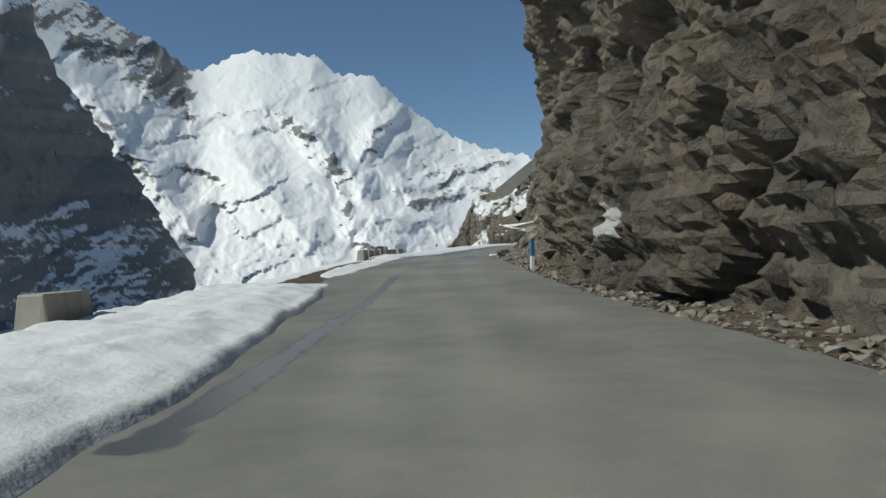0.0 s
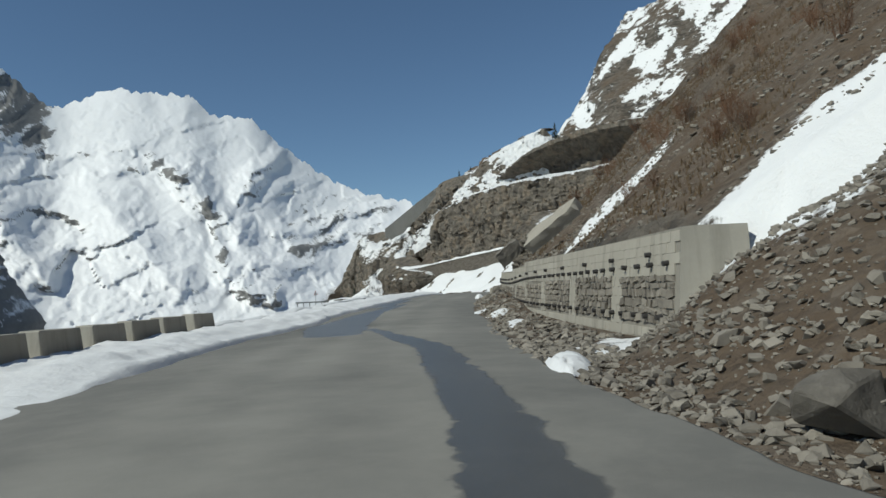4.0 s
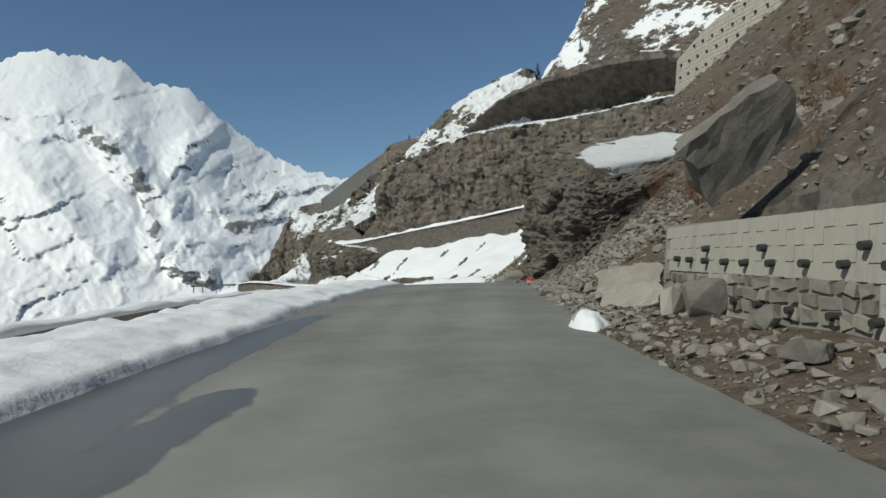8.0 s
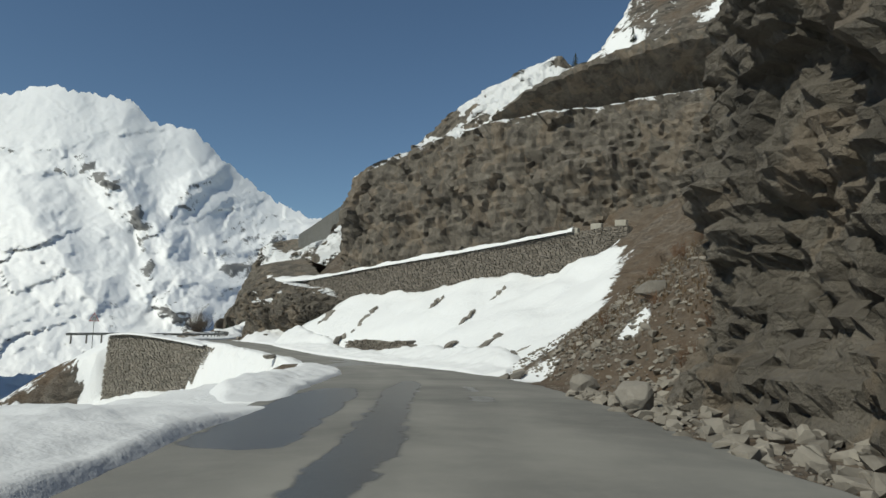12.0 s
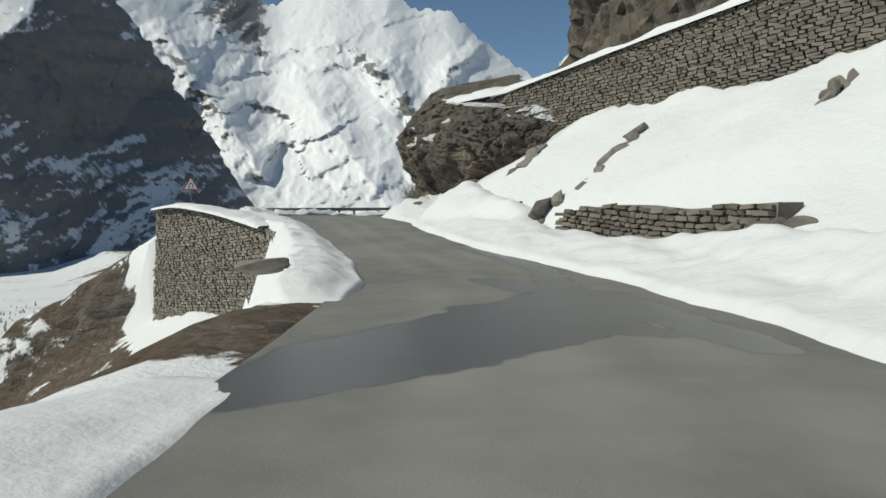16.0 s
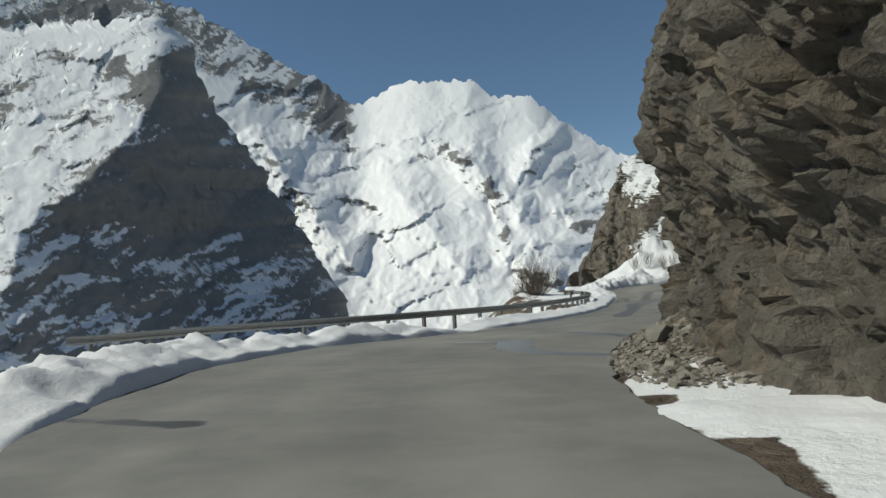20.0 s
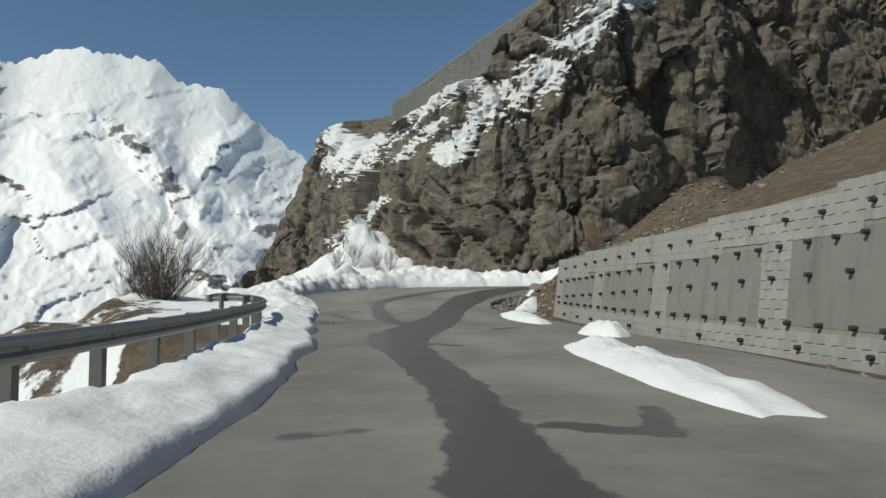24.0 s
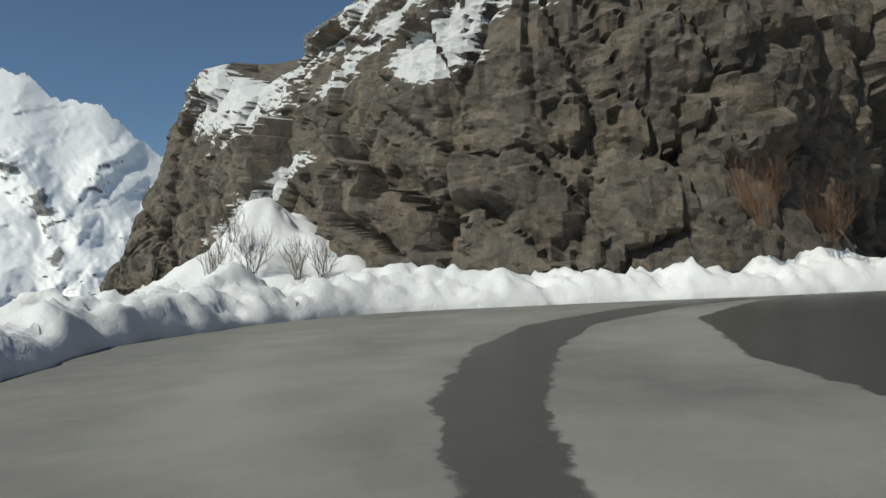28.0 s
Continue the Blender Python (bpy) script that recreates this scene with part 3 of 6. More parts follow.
_snow = snow_cover(_X, _Y, _Z, _dl, _dr, _yr)
ground = tagged(new("ground", grid_mesh("ground", np.stack([_X, _Y, _Z], -1), HILL, [("snow", _snow)])), "brown rubble mountainside with snow patches beside the road", "ground", kind="structure")

_gx, _gy = _X[:, 0], _Y[0]


def ground_at(x, y):
    """Height of the ground sheet at places."""
    x, y = np.asarray(x, float), np.asarray(y, float)
    i = np.clip(np.searchsorted(_gx, x) - 1, 0, len(_gx) - 2)
    j = np.clip(np.searchsorted(_gy, y) - 1, 0, len(_gy) - 2)
    u, v = (x - _gx[i]) / (_gx[i + 1] - _gx[i]), (y - _gy[j]) / (_gy[j + 1] - _gy[j])
    return (_Z[i, j] * (1 - u) + _Z[i + 1, j] * u) * (1 - v) + (_Z[i, j + 1] * (1 - u) + _Z[i + 1, j + 1] * u) * v




def snow_at(x, y):
    """Snow cover of the ground sheet near places."""
    return _snow[np.clip(np.searchsorted(_gx, x), 0, len(_gx) - 1), np.clip(np.searchsorted(_gy, y), 0, len(_gy) - 1)]


# ---- far mountains ----


def cells(x, y, z, seed):
    """Cellular noise as tilted blocks: a random height for the nearest cell, sloping across it, and the gap to the second nearest."""
    fx, fy, fz = np.floor(x), np.floor(y), np.floor(z)
    d1, d2, val = np.full(x.shape, 9.0), np.full(x.shape, 9.0), np.zeros(x.shape)
    for dx in (-1, 0, 1):
        for dy in (-1, 0, 1):
            for dz in (-1, 0, 1):
                ix, iy, iz = fx + dx, fy + dy, fz + dz
                ra, rb, rc, rd = (lattice(ix, iy, iz, seed + k) for k in range(4))
                ox, oy, oz = x - ix - ra, y - iy - rb, z - iz - rc
                d = ox * ox + oy * oy + oz * oz
                near = d < d1
                d2 = np.where(near, d1, np.minimum(d2, d))
                val = np.where(near, rd - 0.5 + (rb - 0.5) * ox + (rc - 0.5) * oy + (ra - 0.35) * oz, val)
                d1 = np.where(near, d, d1)
    return val, np.sqrt(d2) - np.sqrt(d1)


def streak(a, e, row):
    """1 along a line on the mountain face, 0 at its width."""
    a1, e1, a2, e2, width = row[:5]
    t = np.clip(((a - a1) * (a2 - a1) + (e - e1) * (e2 - e1)) / ((a2 - a1) ** 2 + (e2 - e1) ** 2), 0, 1)
    return np.clip(1 - np.hypot(a - a1 - t * (a2 - a1), e - e1 - t * (e2 - e1)) / width, 0, 1)


def far_range(name, label, profile, near, far, base, seed, rock, rough, tilt, spurs=(), rows=150, cols=620, jag=1.2, ridge=None, big_gain=0.7):
    """A mountain face round the valley. profile: bearing (degrees to the left of ahead) and height (degrees) of its skyline. spurs: bearing and height of both ends, width, relief, bare rock."""
    p = np.array(profile, float)
    az = np.linspace(p[0, 0], p[-1, 0], cols)
    el = np.interp(az, p[:, 0], p[:, 1])
    for _ in range(3):
        el[1:-1] = (el[:-2] + el[1:-1] + el[2:]) / 3
    ref = el.copy()
    for _ in range(int(1.2 * (cols / (az[-1] - az[0])) ** 2)):
        ref[1:-1] = (ref[:-2] + ref[1:-1] + ref[2:]) / 3
    el = el + (fbm(az * 1.7, az * 0.7, octaves=6, seed=seed + 2, gain=0.62) - 0.5) * jag * np.clip(el / 6, 0.2, 1)
    A, V = np.meshgrid(az, np.linspace(0, 1, rows), indexing="ij")
    low = math.degrees(math.atan2(base, near))
    E = low + (np.maximum(el, low + 0.05)[:, None] - low) * V
    A = A + (fbm(E * 0.55, A * 0.02, octaves=5, seed=seed + 6, gain=0.6) - 0.5) * (jag - 1.2) * 2.5
    V = (E - low) / np.maximum(ref - low, 1.0)[:, None]
    wa = (fbm(A * 0.45, E * 0.45, octaves=5, seed=seed + 3, gain=0.6) - 0.5) * 1.6
    we = (fbm(A * 0.45 + 40, E * 0.45, octaves=5, seed=seed + 4, gain=0.6) - 0.5) * 2.2
    a, e = A + wa, E + we
    c, s = math.cos(tilt), math.sin(tilt)
    u, w = a * c + e * s, -a * s + e * c
    big = fbm(a * 0.16, e * 0.16, octaves=5, seed=seed, ridged=True, gain=0.5) - 0.55
    small = fbm(u * 0.45, w * 0.9, octaves=5, seed=seed + 5, ridged=True, gain=0.55) - 0.55
    beds = fbm(u * 0.22, w * 1.15, octaves=6, seed=seed + 21, ridged=True, gain=0.62) - 0.55
    gully = fbm(a * 0.75 + 0.35 * e, e * 0.3, octaves=5, seed=seed + 23, ridged=True, gain=0.6) - 0.55
    bare = (0.3 + 0.7 * smooth(1.5, 8, E)) * smooth(0.44, 0.64, fbm(a * 0.13 + 3, e * 0.2 + 8, octaves=3, seed=seed + 29))
    flat = np.full(a.shape, 0.5)
    planes = cells(u * 0.20, w * 0.36, flat, seed + 31)[0]
    facets = cells(u * 0.55 + 5, w * 1.1, flat, seed + 37)[0]
    relief = big * big_gain + (0.3 + 0.7 * bare) * (planes * 0.28 + facets * 0.10 + beds * 0.10 + gully * 0.08)
    if ridge:
        line, width, lift = ridge
        side = a - np.interp(e, [p[1] for p in line], [p[0] for p in line])
        crest = np.where(side > 0, np.clip(1 - side / (3.4 * width), 0, 1), np.clip(1 + side / width, 0, 1))
        relief = relief + lift * crest
    bands = fbm(u * 0.35, w * 1.3, octaves=6, seed=seed + 13, gain=0.62)
    rk = rock(A, E, V, el[:, None]) + 0.95 * (bands - 0.5) + 0.2 * small - 0.35 * beds * bare + 0.12 * (bare - 0.5) + 0.75 * (fbm(u * 0.8, w * 4.2, octaves=5, seed=seed + 17, gain=0.65) - 0.5)
    for row in spurs:
        k = streak(a, e, row)
        relief = relief + row[5] * k
        rk = rk + row[6] * np.sqrt(k)
    D = near + (far - near) * V - (far - near) * rough * relief * (0.15 + np.clip(1 - V, 0, 1) ** 0.4)
    Z = np.tan(np.radians(E)) * D
    P = np.stack([-np.sin(np.radians(A)) * D, np.cos(np.radians(A)) * D, Z], -1)
    ob = new(name, grid_mesh(name, P, FAR, [("rock", rk)]))
    return tagged(ob, label, "mountain", kind="structure")


SPURS = [
    (19.3, 11.2, 14.5, 12.6, 0.7, 0.2, 0.3), (17.2, 10.2, 13.7, 11.3, 0.6, 0.2, 0.3), (12.8, 11.8, 10.5, 10.2, 0.8, 0.3, 0.4), (8.9, 8.4, 7.9, 4.1, 0.55, 0.2, 0.42), (10.8, 10.4, 6.5, 6.0, 1.6, 0.7, 0.1),
    # first row here: a band of shade, drawn as extra bare rock
    (6.4, 8.8, 3.3, 12.4, 1.1, 0.5, 0.25), (3.7, 6.0, -5.7, 7.7, 0.9, 0.4, 0.3), (2.1, 5.0, -5.2, 5.7, 0.9, 0.4, 0.3),
]
SPURS += [
    (26.6, 12.3, 20.3, 3.5, 1.6, 0.6, 0.2), (20.2, 7.5, 17.7, 6.2, 0.7, -0.3, 0.25), (6.7, 1.6, 3.9, 1.1, 1.0, 0.5, 0.42), (7.6, 3.4, 1.0, 3.6, 1.8, 0.4, 0.2), (16, 8, 12, 3, 3.0, 0.6, -0.1),
]
far_range("backdrop_massif", "distant snow-covered rocky massif under a blue sky",
          [(-75, 7), (-30, 7), (-10, 7.6), (-7, 8.0), (-4.4, 8.7), (-0.8, 10.0), (1.9, 11.9), (3, 12.8), (5.2, 14.9), (7.2, 15.0), (8.5, 15.2), (9.6, 16.3), (10.3, 16.6), (12.3, 16.4), (14.5, 16.8), (16.5, 16.2), (18.4, 15.2), (19.9, 15.2), (22.3, 16.9), (25.1, 18.2), (29.3, 20.6), (33.2, 22), (39, 22.6), (50, 24), (80, 22)],
          # the first spot darkens the small pyramid's shaded side through rock cover
          1900, 4300, -260, 11, lambda a, e, v, t: 0.13 + 0.08 * smooth(0.5, 0.9, v) + 0.42 * smooth(18.5, 20.5, a) * smooth(-5.0, -3.0, e - t) + 0.4 * spot(a, e, 9.8, 1.4, 0.7, 1.8) + 0.1 * spot(a, e, 0, 5.0, 6, 4), 0.085, -0.5, SPURS, 250, 1350)
far_range("backdrop_slope", "steep shaded mountain with a snowy flank", [(18.7, -6.5), (20.1, -0.5), (22.8, 5.2), (25.5, 9.5), (27.9, 12.9), (29.6, 15.5), (31.1, 19.6), (32.6, 20.8), (35.5, 20), (43, 18.6), (54, 15.5), (60, 20), (85, 32)], 1500, 2300, -290, 31,
          # rock cover; its boost on one side also paints in that face's shade
          lambda a, e, v, t: 0.42 + (0.20 + 0.2 * smooth(2, 8, e)) * (1 - smooth(-1.6, 1.6, a - np.interp(e, [0, 3, 7, 11, 16, 20], [42, 41.2, 38.6, 35, 32.8, 31]) - 1.2 * np.sin(e * 0.9))), 0.12, -0.5, (), 210, 620, 2.2,
          ([(42.5, -6), (40.4, 5), (34.8, 11), (32.6, 15), (31.2, 21)], 11.0, 3.4), 0.5)

# ---- cliffs ----


def rocky(x, y, z, seed, sizes, tall=1.0, beds=()):
    """Broken rock: blocks within blocks, with joints between them, in beds with ledges."""
    out = 0
    wx = (fbm(x / 2, y / 2, z / 2, octaves=3, seed=seed + 50) - 0.5) * 1.8
    for size, amp in sizes:
        v, g = cells((x + wx) / size, (y + wx) / size, (z * tall + 0.3 * x + wx) / size, seed)
        out = out + amp * v - amp * 0.22 * (1 - smooth(0.0, 0.14, g))
        seed += 9
    out = out + 0.2 * (fbm(x * 1.0, y * 1.0, z * 1.5, octaves=5, seed=seed + 70, ridged=True, gain=0.6) - 0.5)
    for thick, amp in beds:
        lift = (fbm(x / 3.5, y / 3.5, z / 5, octaves=3, seed=seed) - 0.5) * 3.0 * thick + 0.12 * x
        level = (z + lift) / thick
        row = np.floor(level)
        f = level - row
        out = out + 0.6 * amp * (lattice(row, np.floor((x + y) / (thick * 3.1) + row * 0.37), row * 0, seed + 3) - 0.5) + amp * 0.9 * (f - 0.5) * smooth(1.0, 0.88, f)
        seed += 5
    return out


def cliff(name, label, base, profile, seed, amp=1.0, step=0.3, snow=None, cap=7.0, sizes=((4.4, 1.0), (1.8, 0.55), (0.75, 0.32), (0.32, 0.15)), tall=1.0, paint=None, soft=False, beds=((1.1, 0.34), (0.42, 0.17))):
    """A rock face. base: x, y, foot height, height of the face; the hill is on the line's right. profile: share of the height and set-back in metres."""
    b = dense(base, step)
    t = np.gradient(b[:, :2], axis=0)
    t /= np.hypot(*t.T)[:, None]
    for _ in range(14):
        t[1:-1] = (t[:-2] + t[1:-1] + t[2:]) / 3
    n = np.stack([t[:, 1], -t[:, 0]], 1)
    hmax = b[:, 3].max()
    rows = int(hmax / step) + 1
    v = np.r_[np.linspace(-0.3, 1, rows), 1 + np.linspace(0.02, 0.16, 8)]
    pr = np.array(profile, float)
    inset = np.interp(np.minimum(v, 1), pr[:, 0], pr[:, 1])
    inset[rows:] += np.linspace(0.15, 1, 8) ** 1.3 * cap
    P = np.zeros((len(b), len(v), 3))
    P[..., :2] = b[:, None, :2] + n[:, None] * inset[None, :, None]
    P[..., 2] = b[:, None, 2] + b[:, None, 3] * np.where(v > 1, 1 + (v - 1) * 0.8, v)[None]
    big = (fbm(P[..., 0] / 9, P[..., 1] / 9, P[..., 2] / 7, octaves=3, seed=seed + 30) - 0.5) * 3.0
    d = rocky(P[..., 0], P[..., 1], P[..., 2], seed, sizes, tall, beds) * amp + big * amp
    d = d * smooth(-0.25, 0.12, v)[None] * np.clip(b[:, None, 3] / 4, 0.2, 1)
    P[..., :2] -= n[:, None] * d[..., None]
    P[..., 2] += 0.16 * (fbm(P[..., 0] / 1.3, P[..., 1] / 1.3, P[..., 2] / 1.3, octaves=2, seed=seed + 40) - 0.5)
    s = np.zeros(P.shape[:2]) if snow is None else snow(P[..., 0], P[..., 1], P[..., 2], np.broadcast_to(v[None], P.shape[:2]))
    ob = new(name, grid_mesh(name, P, CLIFF, [("snow", s), ("paint", np.zeros(P.shape[:2]) if paint is None else np.clip(1 - np.max(np.abs(P - np.array(paint[:3])) / np.array(paint[3:]), -1) * 0.5, 0, 1))], shade=soft))
    return tagged(ob, label, "cliff", kind="structure")


cliff("cliff_overhang", "dark overhanging brown rock cliff above the road",
      [(7.0, -20, -0.2, 17), (6.4, -8, -0.1, 17), (5.7, 4, 0, 17), (5.2, 12, 0.1, 16.5), (4.7, 17, 0.2, 16), (4.8, 22, 0.4, 15), (5.3, 29, 0.6, 13), (6.2, 34, 0.8, 9.5), (7.4, 38.5, 1.2, 5.6), (10.5, 41.5, 3.4, 5), (15, 43, 6.5, 5)],
      [(-0.1, 0), (0, 0), (0.06, 0.3), (0.1, -0.2), (0.2, -0.5), (0.32, -0.5), (0.45, -0.8), (0.7, -1.2), (1, -0.6)], 101, 0.85, 0.13, None, 7.0, ((5.2, 1.5), (2.0, 0.6), (0.8, 0.28), (0.34, 0.13), (0.16, 0.06)), 0.9, (4.6, 18.0, 2.2, 1.5, 0.38, 0.45))
cliff("cliff_bluff", "rough grey-brown rock bluff above loose scree",
      [(27.5, 110.0, 8.5, 1.6), (25.4, 112.2, 6.6, 2.6), (23.4, 114.2, 4.4, 4.6), (22.5, 116.2, 3.3, 6.2), (22.6, 119, 3.0, 7.6), (23.2, 123, 3.0, 9.0), (23.9, 126.5, 3.0, 9.0), (26, 129.2, 3.6, 7.5), (30, 131, 5.5, 6), (36, 133, 9, 5)],
      [(-0.1, -0.6), (0, 0), (0.15, 0.7), (0.3, 0.7), (0.45, 0.2), (0.75, 0.8), (1, 2.2)], 133, 0.9, 0.12, lambda x, y, z, v: 0.3 * smooth(1.0, 1.06, v) + 0.75 * smooth(0.99, 1.03, v) * smooth(116, 117.5, y) * smooth(121, 119.5, y), 8.0, ((4.0, 0.8), (1.6, 0.45), (0.65, 0.28), (0.28, 0.14), (0.13, 0.06)), 1.1, beds=((1.2, 0.4), (0.45, 0.24)))
cliff("cliff_nose", "dark rock nose capped with overhanging snow",
      [(24.5, 183.5, 6.0, 2.6), (21.0, 182.6, 4.2, 4.0), (18.6, 183.0, 3.0, 5.2), (16.5, 185.5, 2.9, 5.7), (15.3, 189.5, 2.9, 6.4), (14.6, 194, 2.9, 7.6), (14.3, 199, 2.8, 8.6), (14.4, 203, 2.8, 9.0), (15.1, 208, 3.0, 8.8), (17.4, 212.6, 4.6, 7.4), (22, 220, 6.0, 5.0), (26, 227, 6, 3)],
      [(-0.1, -0.9), (0, -0.3), (0.2, 0.2), (0.42, -0.6), (0.6, -0.7), (0.85, 0.2), (1, 1.3)], 161, 0.75, 0.1, lambda x, y, z, v: np.where(y < 190, 0.9 * smooth(0.99, 1.03, v) + 0.85 * smooth(0.52, 0.62, fbm(x / 2.2 + z / 3, y / 2.2, z / 1.6, octaves=4, seed=170)) * smooth(0.4, 0.75, v), 0.1), 5.0, ((3.6, 0.6), (1.5, 0.42), (0.6, 0.25), (0.26, 0.13), (0.12, 0.06)), 1.1, beds=((1.4, 0.28), (0.5, 0.14)))
cliff("cliff_band", "dark layered rock band below the upper road",
      [(64, 148.5, 16, 11), (56, 158.5, 14.5, 12), (46, 167.5, 12.5, 13), (38, 174.5, 11.2, 14), (31, 181.5, 10.2, 14), (26, 186.3, 9.4, 13), (23.4, 189.8, 9, 12), (25, 196, 9.5, 11), (31, 202, 12, 9)],
      [(-0.1, 0), (0, 0), (0.3, 0.9), (0.55, 0.7), (0.8, 1.6), (1, 2.4)], 197, 0.8, 0.33, lambda x, y, z, v: 0.36 * smooth(0.9, 1.05, v) + 0.24, 6.0)
cliff("cliff_cave", "brown rock face with a shaded hollow under a snowfield",
      [(74, 166, 27.5, 8), (66, 174, 27.6, 10.5), (58, 181, 27.3, 10.5), (51, 188, 27.0, 9.5), (46, 194, 26.5, 7.5), (44, 201, 26.5, 5), (46, 210, 27, 3)],
      [(-0.1, 1.0), (0, 2.2), (0.2, 4.2), (0.5, 4.6), (0.72, 1.6), (0.86, -1.0), (1, -0.4)], 223, 0.8, 0.5, lambda x, y, z, v: 0.7 * smooth(0.97, 1.03, v) + 0.5 * smooth(46.5, 44, x) * smooth(0.2, 0.4, v), 8.0)
cliff("cliff_shoulder", "snow-covered rocky shoulder beside the hollow",
      [(66, 194, 28, 9), (60, 191.5, 27.5, 11.5), (54, 190.5, 27, 14), (49, 192.5, 26.5, 15.5), (44, 198, 26, 15), (39, 204, 25, 14), (34, 210, 23, 12), (29, 216, 20, 9.5), (23, 224, 16, 7)],
      [(-0.1, 0), (0, 0.5), (0.3, 2.0), (0.6, 4.0), (1, 7.5)], 239, 0.8, 0.45, lambda x, y, z, v: 0.16 + 0.75 * smooth(0.40, 0.54, fbm(x / 5, z / 4, y / 5, octaves=4, seed=240)), 8.0)
# snow ledges on the great cliff: x and height of both ends, half width
CLIFF_SNOW = [(17.8, 25.0, 19.5, 21.5, 5.0), (19.5, 22.8, 30, 26.4, 2.7), (27.6, 18.0, 33, 25, 2.0), (34.4, 23.9, 42.4, 32, 3.4), (17.0, 10.3, 21.4, 14, 1.9), (24.5, 20, 27, 22, 1.3), (44, 33, 50, 37, 2.0)]
cliff("cliff_great", "great dark grey-brown rock wall beyond the bend",
      [tuple(r[:4]) for r in FOOT[:11]], [(-0.1, 0), (0, 0), (0.1, 0.5), (0.3, 0.8), (0.55, 0.7), (0.8, 1.6), (1, 3.2)], 251, 1.0, 0.33,
      lambda x, y, z, v: 0.02 + 0.9 * np.max([np.sqrt(streak(x + 1.5 * (fbm(x / 3, z / 3, octaves=3, seed=260) - 0.5), z + 2.5 * (fbm(z / 2, x / 2, octaves=3, seed=262) - 0.5), r)) for r in CLIFF_SNOW], 0), 8.0, ((13, 3.2), (5.5, 1.5), (2.2, 0.42), (0.8, 0.13)), 0.7, beds=((3.4, 0.32), (1.2, 0.12)))
# ---- materials of the built things ----


def make_block(name, lo, hi, scale=9.0, rough=0.9):
    m = Nodes(name)
    p = m.pos()
    n, f = m.noise(p, 1.3, 6, 0.7), m.noise(p, scale, 6, 0.7)
    c = m.mix(n, lo, hi)
    c = m.mix(m.math("MULTIPLY", m.object_random(), 0.45), c, tuple(v * 0.72 for v in lo))
    c = m.mix(m.math("MULTIPLY", f, 0.35), c, tuple(v * 0.6 for v in lo))
    streak = m.ramp(m.noise(m.pos((2.5, 2.5, 0.25)), 1.0, 5), [(0.52, 0.0), (0.72, 0.45)])
    c = m.mix(streak, c, tuple(v * 0.45 for v in lo))
    m.bump(m.math("ADD", f, n), 0.5, 0.02)
    return m.done(c, rough, 0.25)


def make_stone(name, lo, hi):
    m = Nodes(name)
    p = m.pos()
    n, f = m.noise(p, 2.0, 7, 0.7), m.noise(p, 14.0, 6, 0.7)
    r = m.math("FRACT", m.math("ADD", m.object_random(), m.island()))
    c = m.mix(r, lo, hi)
    c = m.mix(m.ramp(n, [(0.4, 0.0), (0.75, 0.6)]), c, tuple(v * 1.25 for v in hi))
    c = m.mix(m.math("MULTIPLY", f, 0.4), c, tuple(v * 0.5 for v in lo))
    m.bump(m.math("ADD", n, m.math("MULTIPLY", f, 0.4)), 0.7, 0.05)
    return m.done(c, 0.88, 0.25)


def make_plain(name, color, rough=0.7, metal=0.0, scale=6.0, spread=0.25):
    m = Nodes(name)
    n = m.noise(m.pos(), scale, 6, 0.65)
    c = m.mix(n, tuple(v * (1 - spread) for v in color), tuple(min(1, v * (1 + spread)) for v in color))
    m.bump(n, 0.2, 0.01)
    return m.done(c, rough, 0.4, metal)


BLOCK = make_block("concrete_block", (0.33, 0.305, 0.255), (0.46, 0.43, 0.365))
BLOCK_GREY = make_block("grey_concrete_block", (0.28, 0.272, 0.25), (0.40, 0.39, 0.36))
MORTAR = make_block("mortar", (0.22, 0.202, 0.17), (0.31, 0.288, 0.245))
PLASTER = make_block("panel_concrete", (0.19, 0.183, 0.167), (0.28, 0.27, 0.246), 5.0)
STONE = make_stone("rubble_stone", (0.13, 0.115, 0.095), (0.30, 0.27, 0.225))
STONE_DARK = make_stone("dark_wall_stone", (0.10, 0.088, 0.073), (0.24, 0.21, 0.175))
BOULDER = make_stone("boulder_stone", (0.12, 0.108, 0.092), (0.26, 0.235, 0.2))
PALE_SLAB = make_stone("pale_slab", (0.25, 0.225, 0.185), (0.34, 0.31, 0.26))
PIPE = make_plain("dark_pipe", (0.035, 0.032, 0.03), 0.6)
STEEL = make_plain("galvanised_steel", (0.24, 0.245, 0.235), 0.5, 0.35, 3.0)
POST_STEEL = make_plain("weathered_steel", (0.13, 0.125, 0.115), 0.7, 0.2)
WHITE = make_plain("white_paint", (0.72, 0.72, 0.70), 0.6)
BLUE = make_plain("blue_paint", (0.03, 0.17, 0.34), 0.55)
RED = make_plain("red_paint", (0.45, 0.035, 0.03), 0.6)
BLACK = make_plain("black_paint", (0.02, 0.02, 0.02), 0.6)
RUST = make_plain("rusty_top", (0.14, 0.075, 0.045), 0.8)
HOSE = make_plain("green_plastic", (0.035, 0.14, 0.085), 0.45)
TWIG = make_plain("bare_twigs", (0.085, 0.065, 0.047), 0.9)
DRY = make_plain("dry_brush", (0.13, 0.068, 0.036), 0.9)
BRUSH = make_plain("brown_grass", (0.12, 0.082, 0.046), 0.95)
NEEDLE = make_plain("conifer_needles", (0.032, 0.04, 0.026), 0.9, 0.0, 2.0, 0.4)


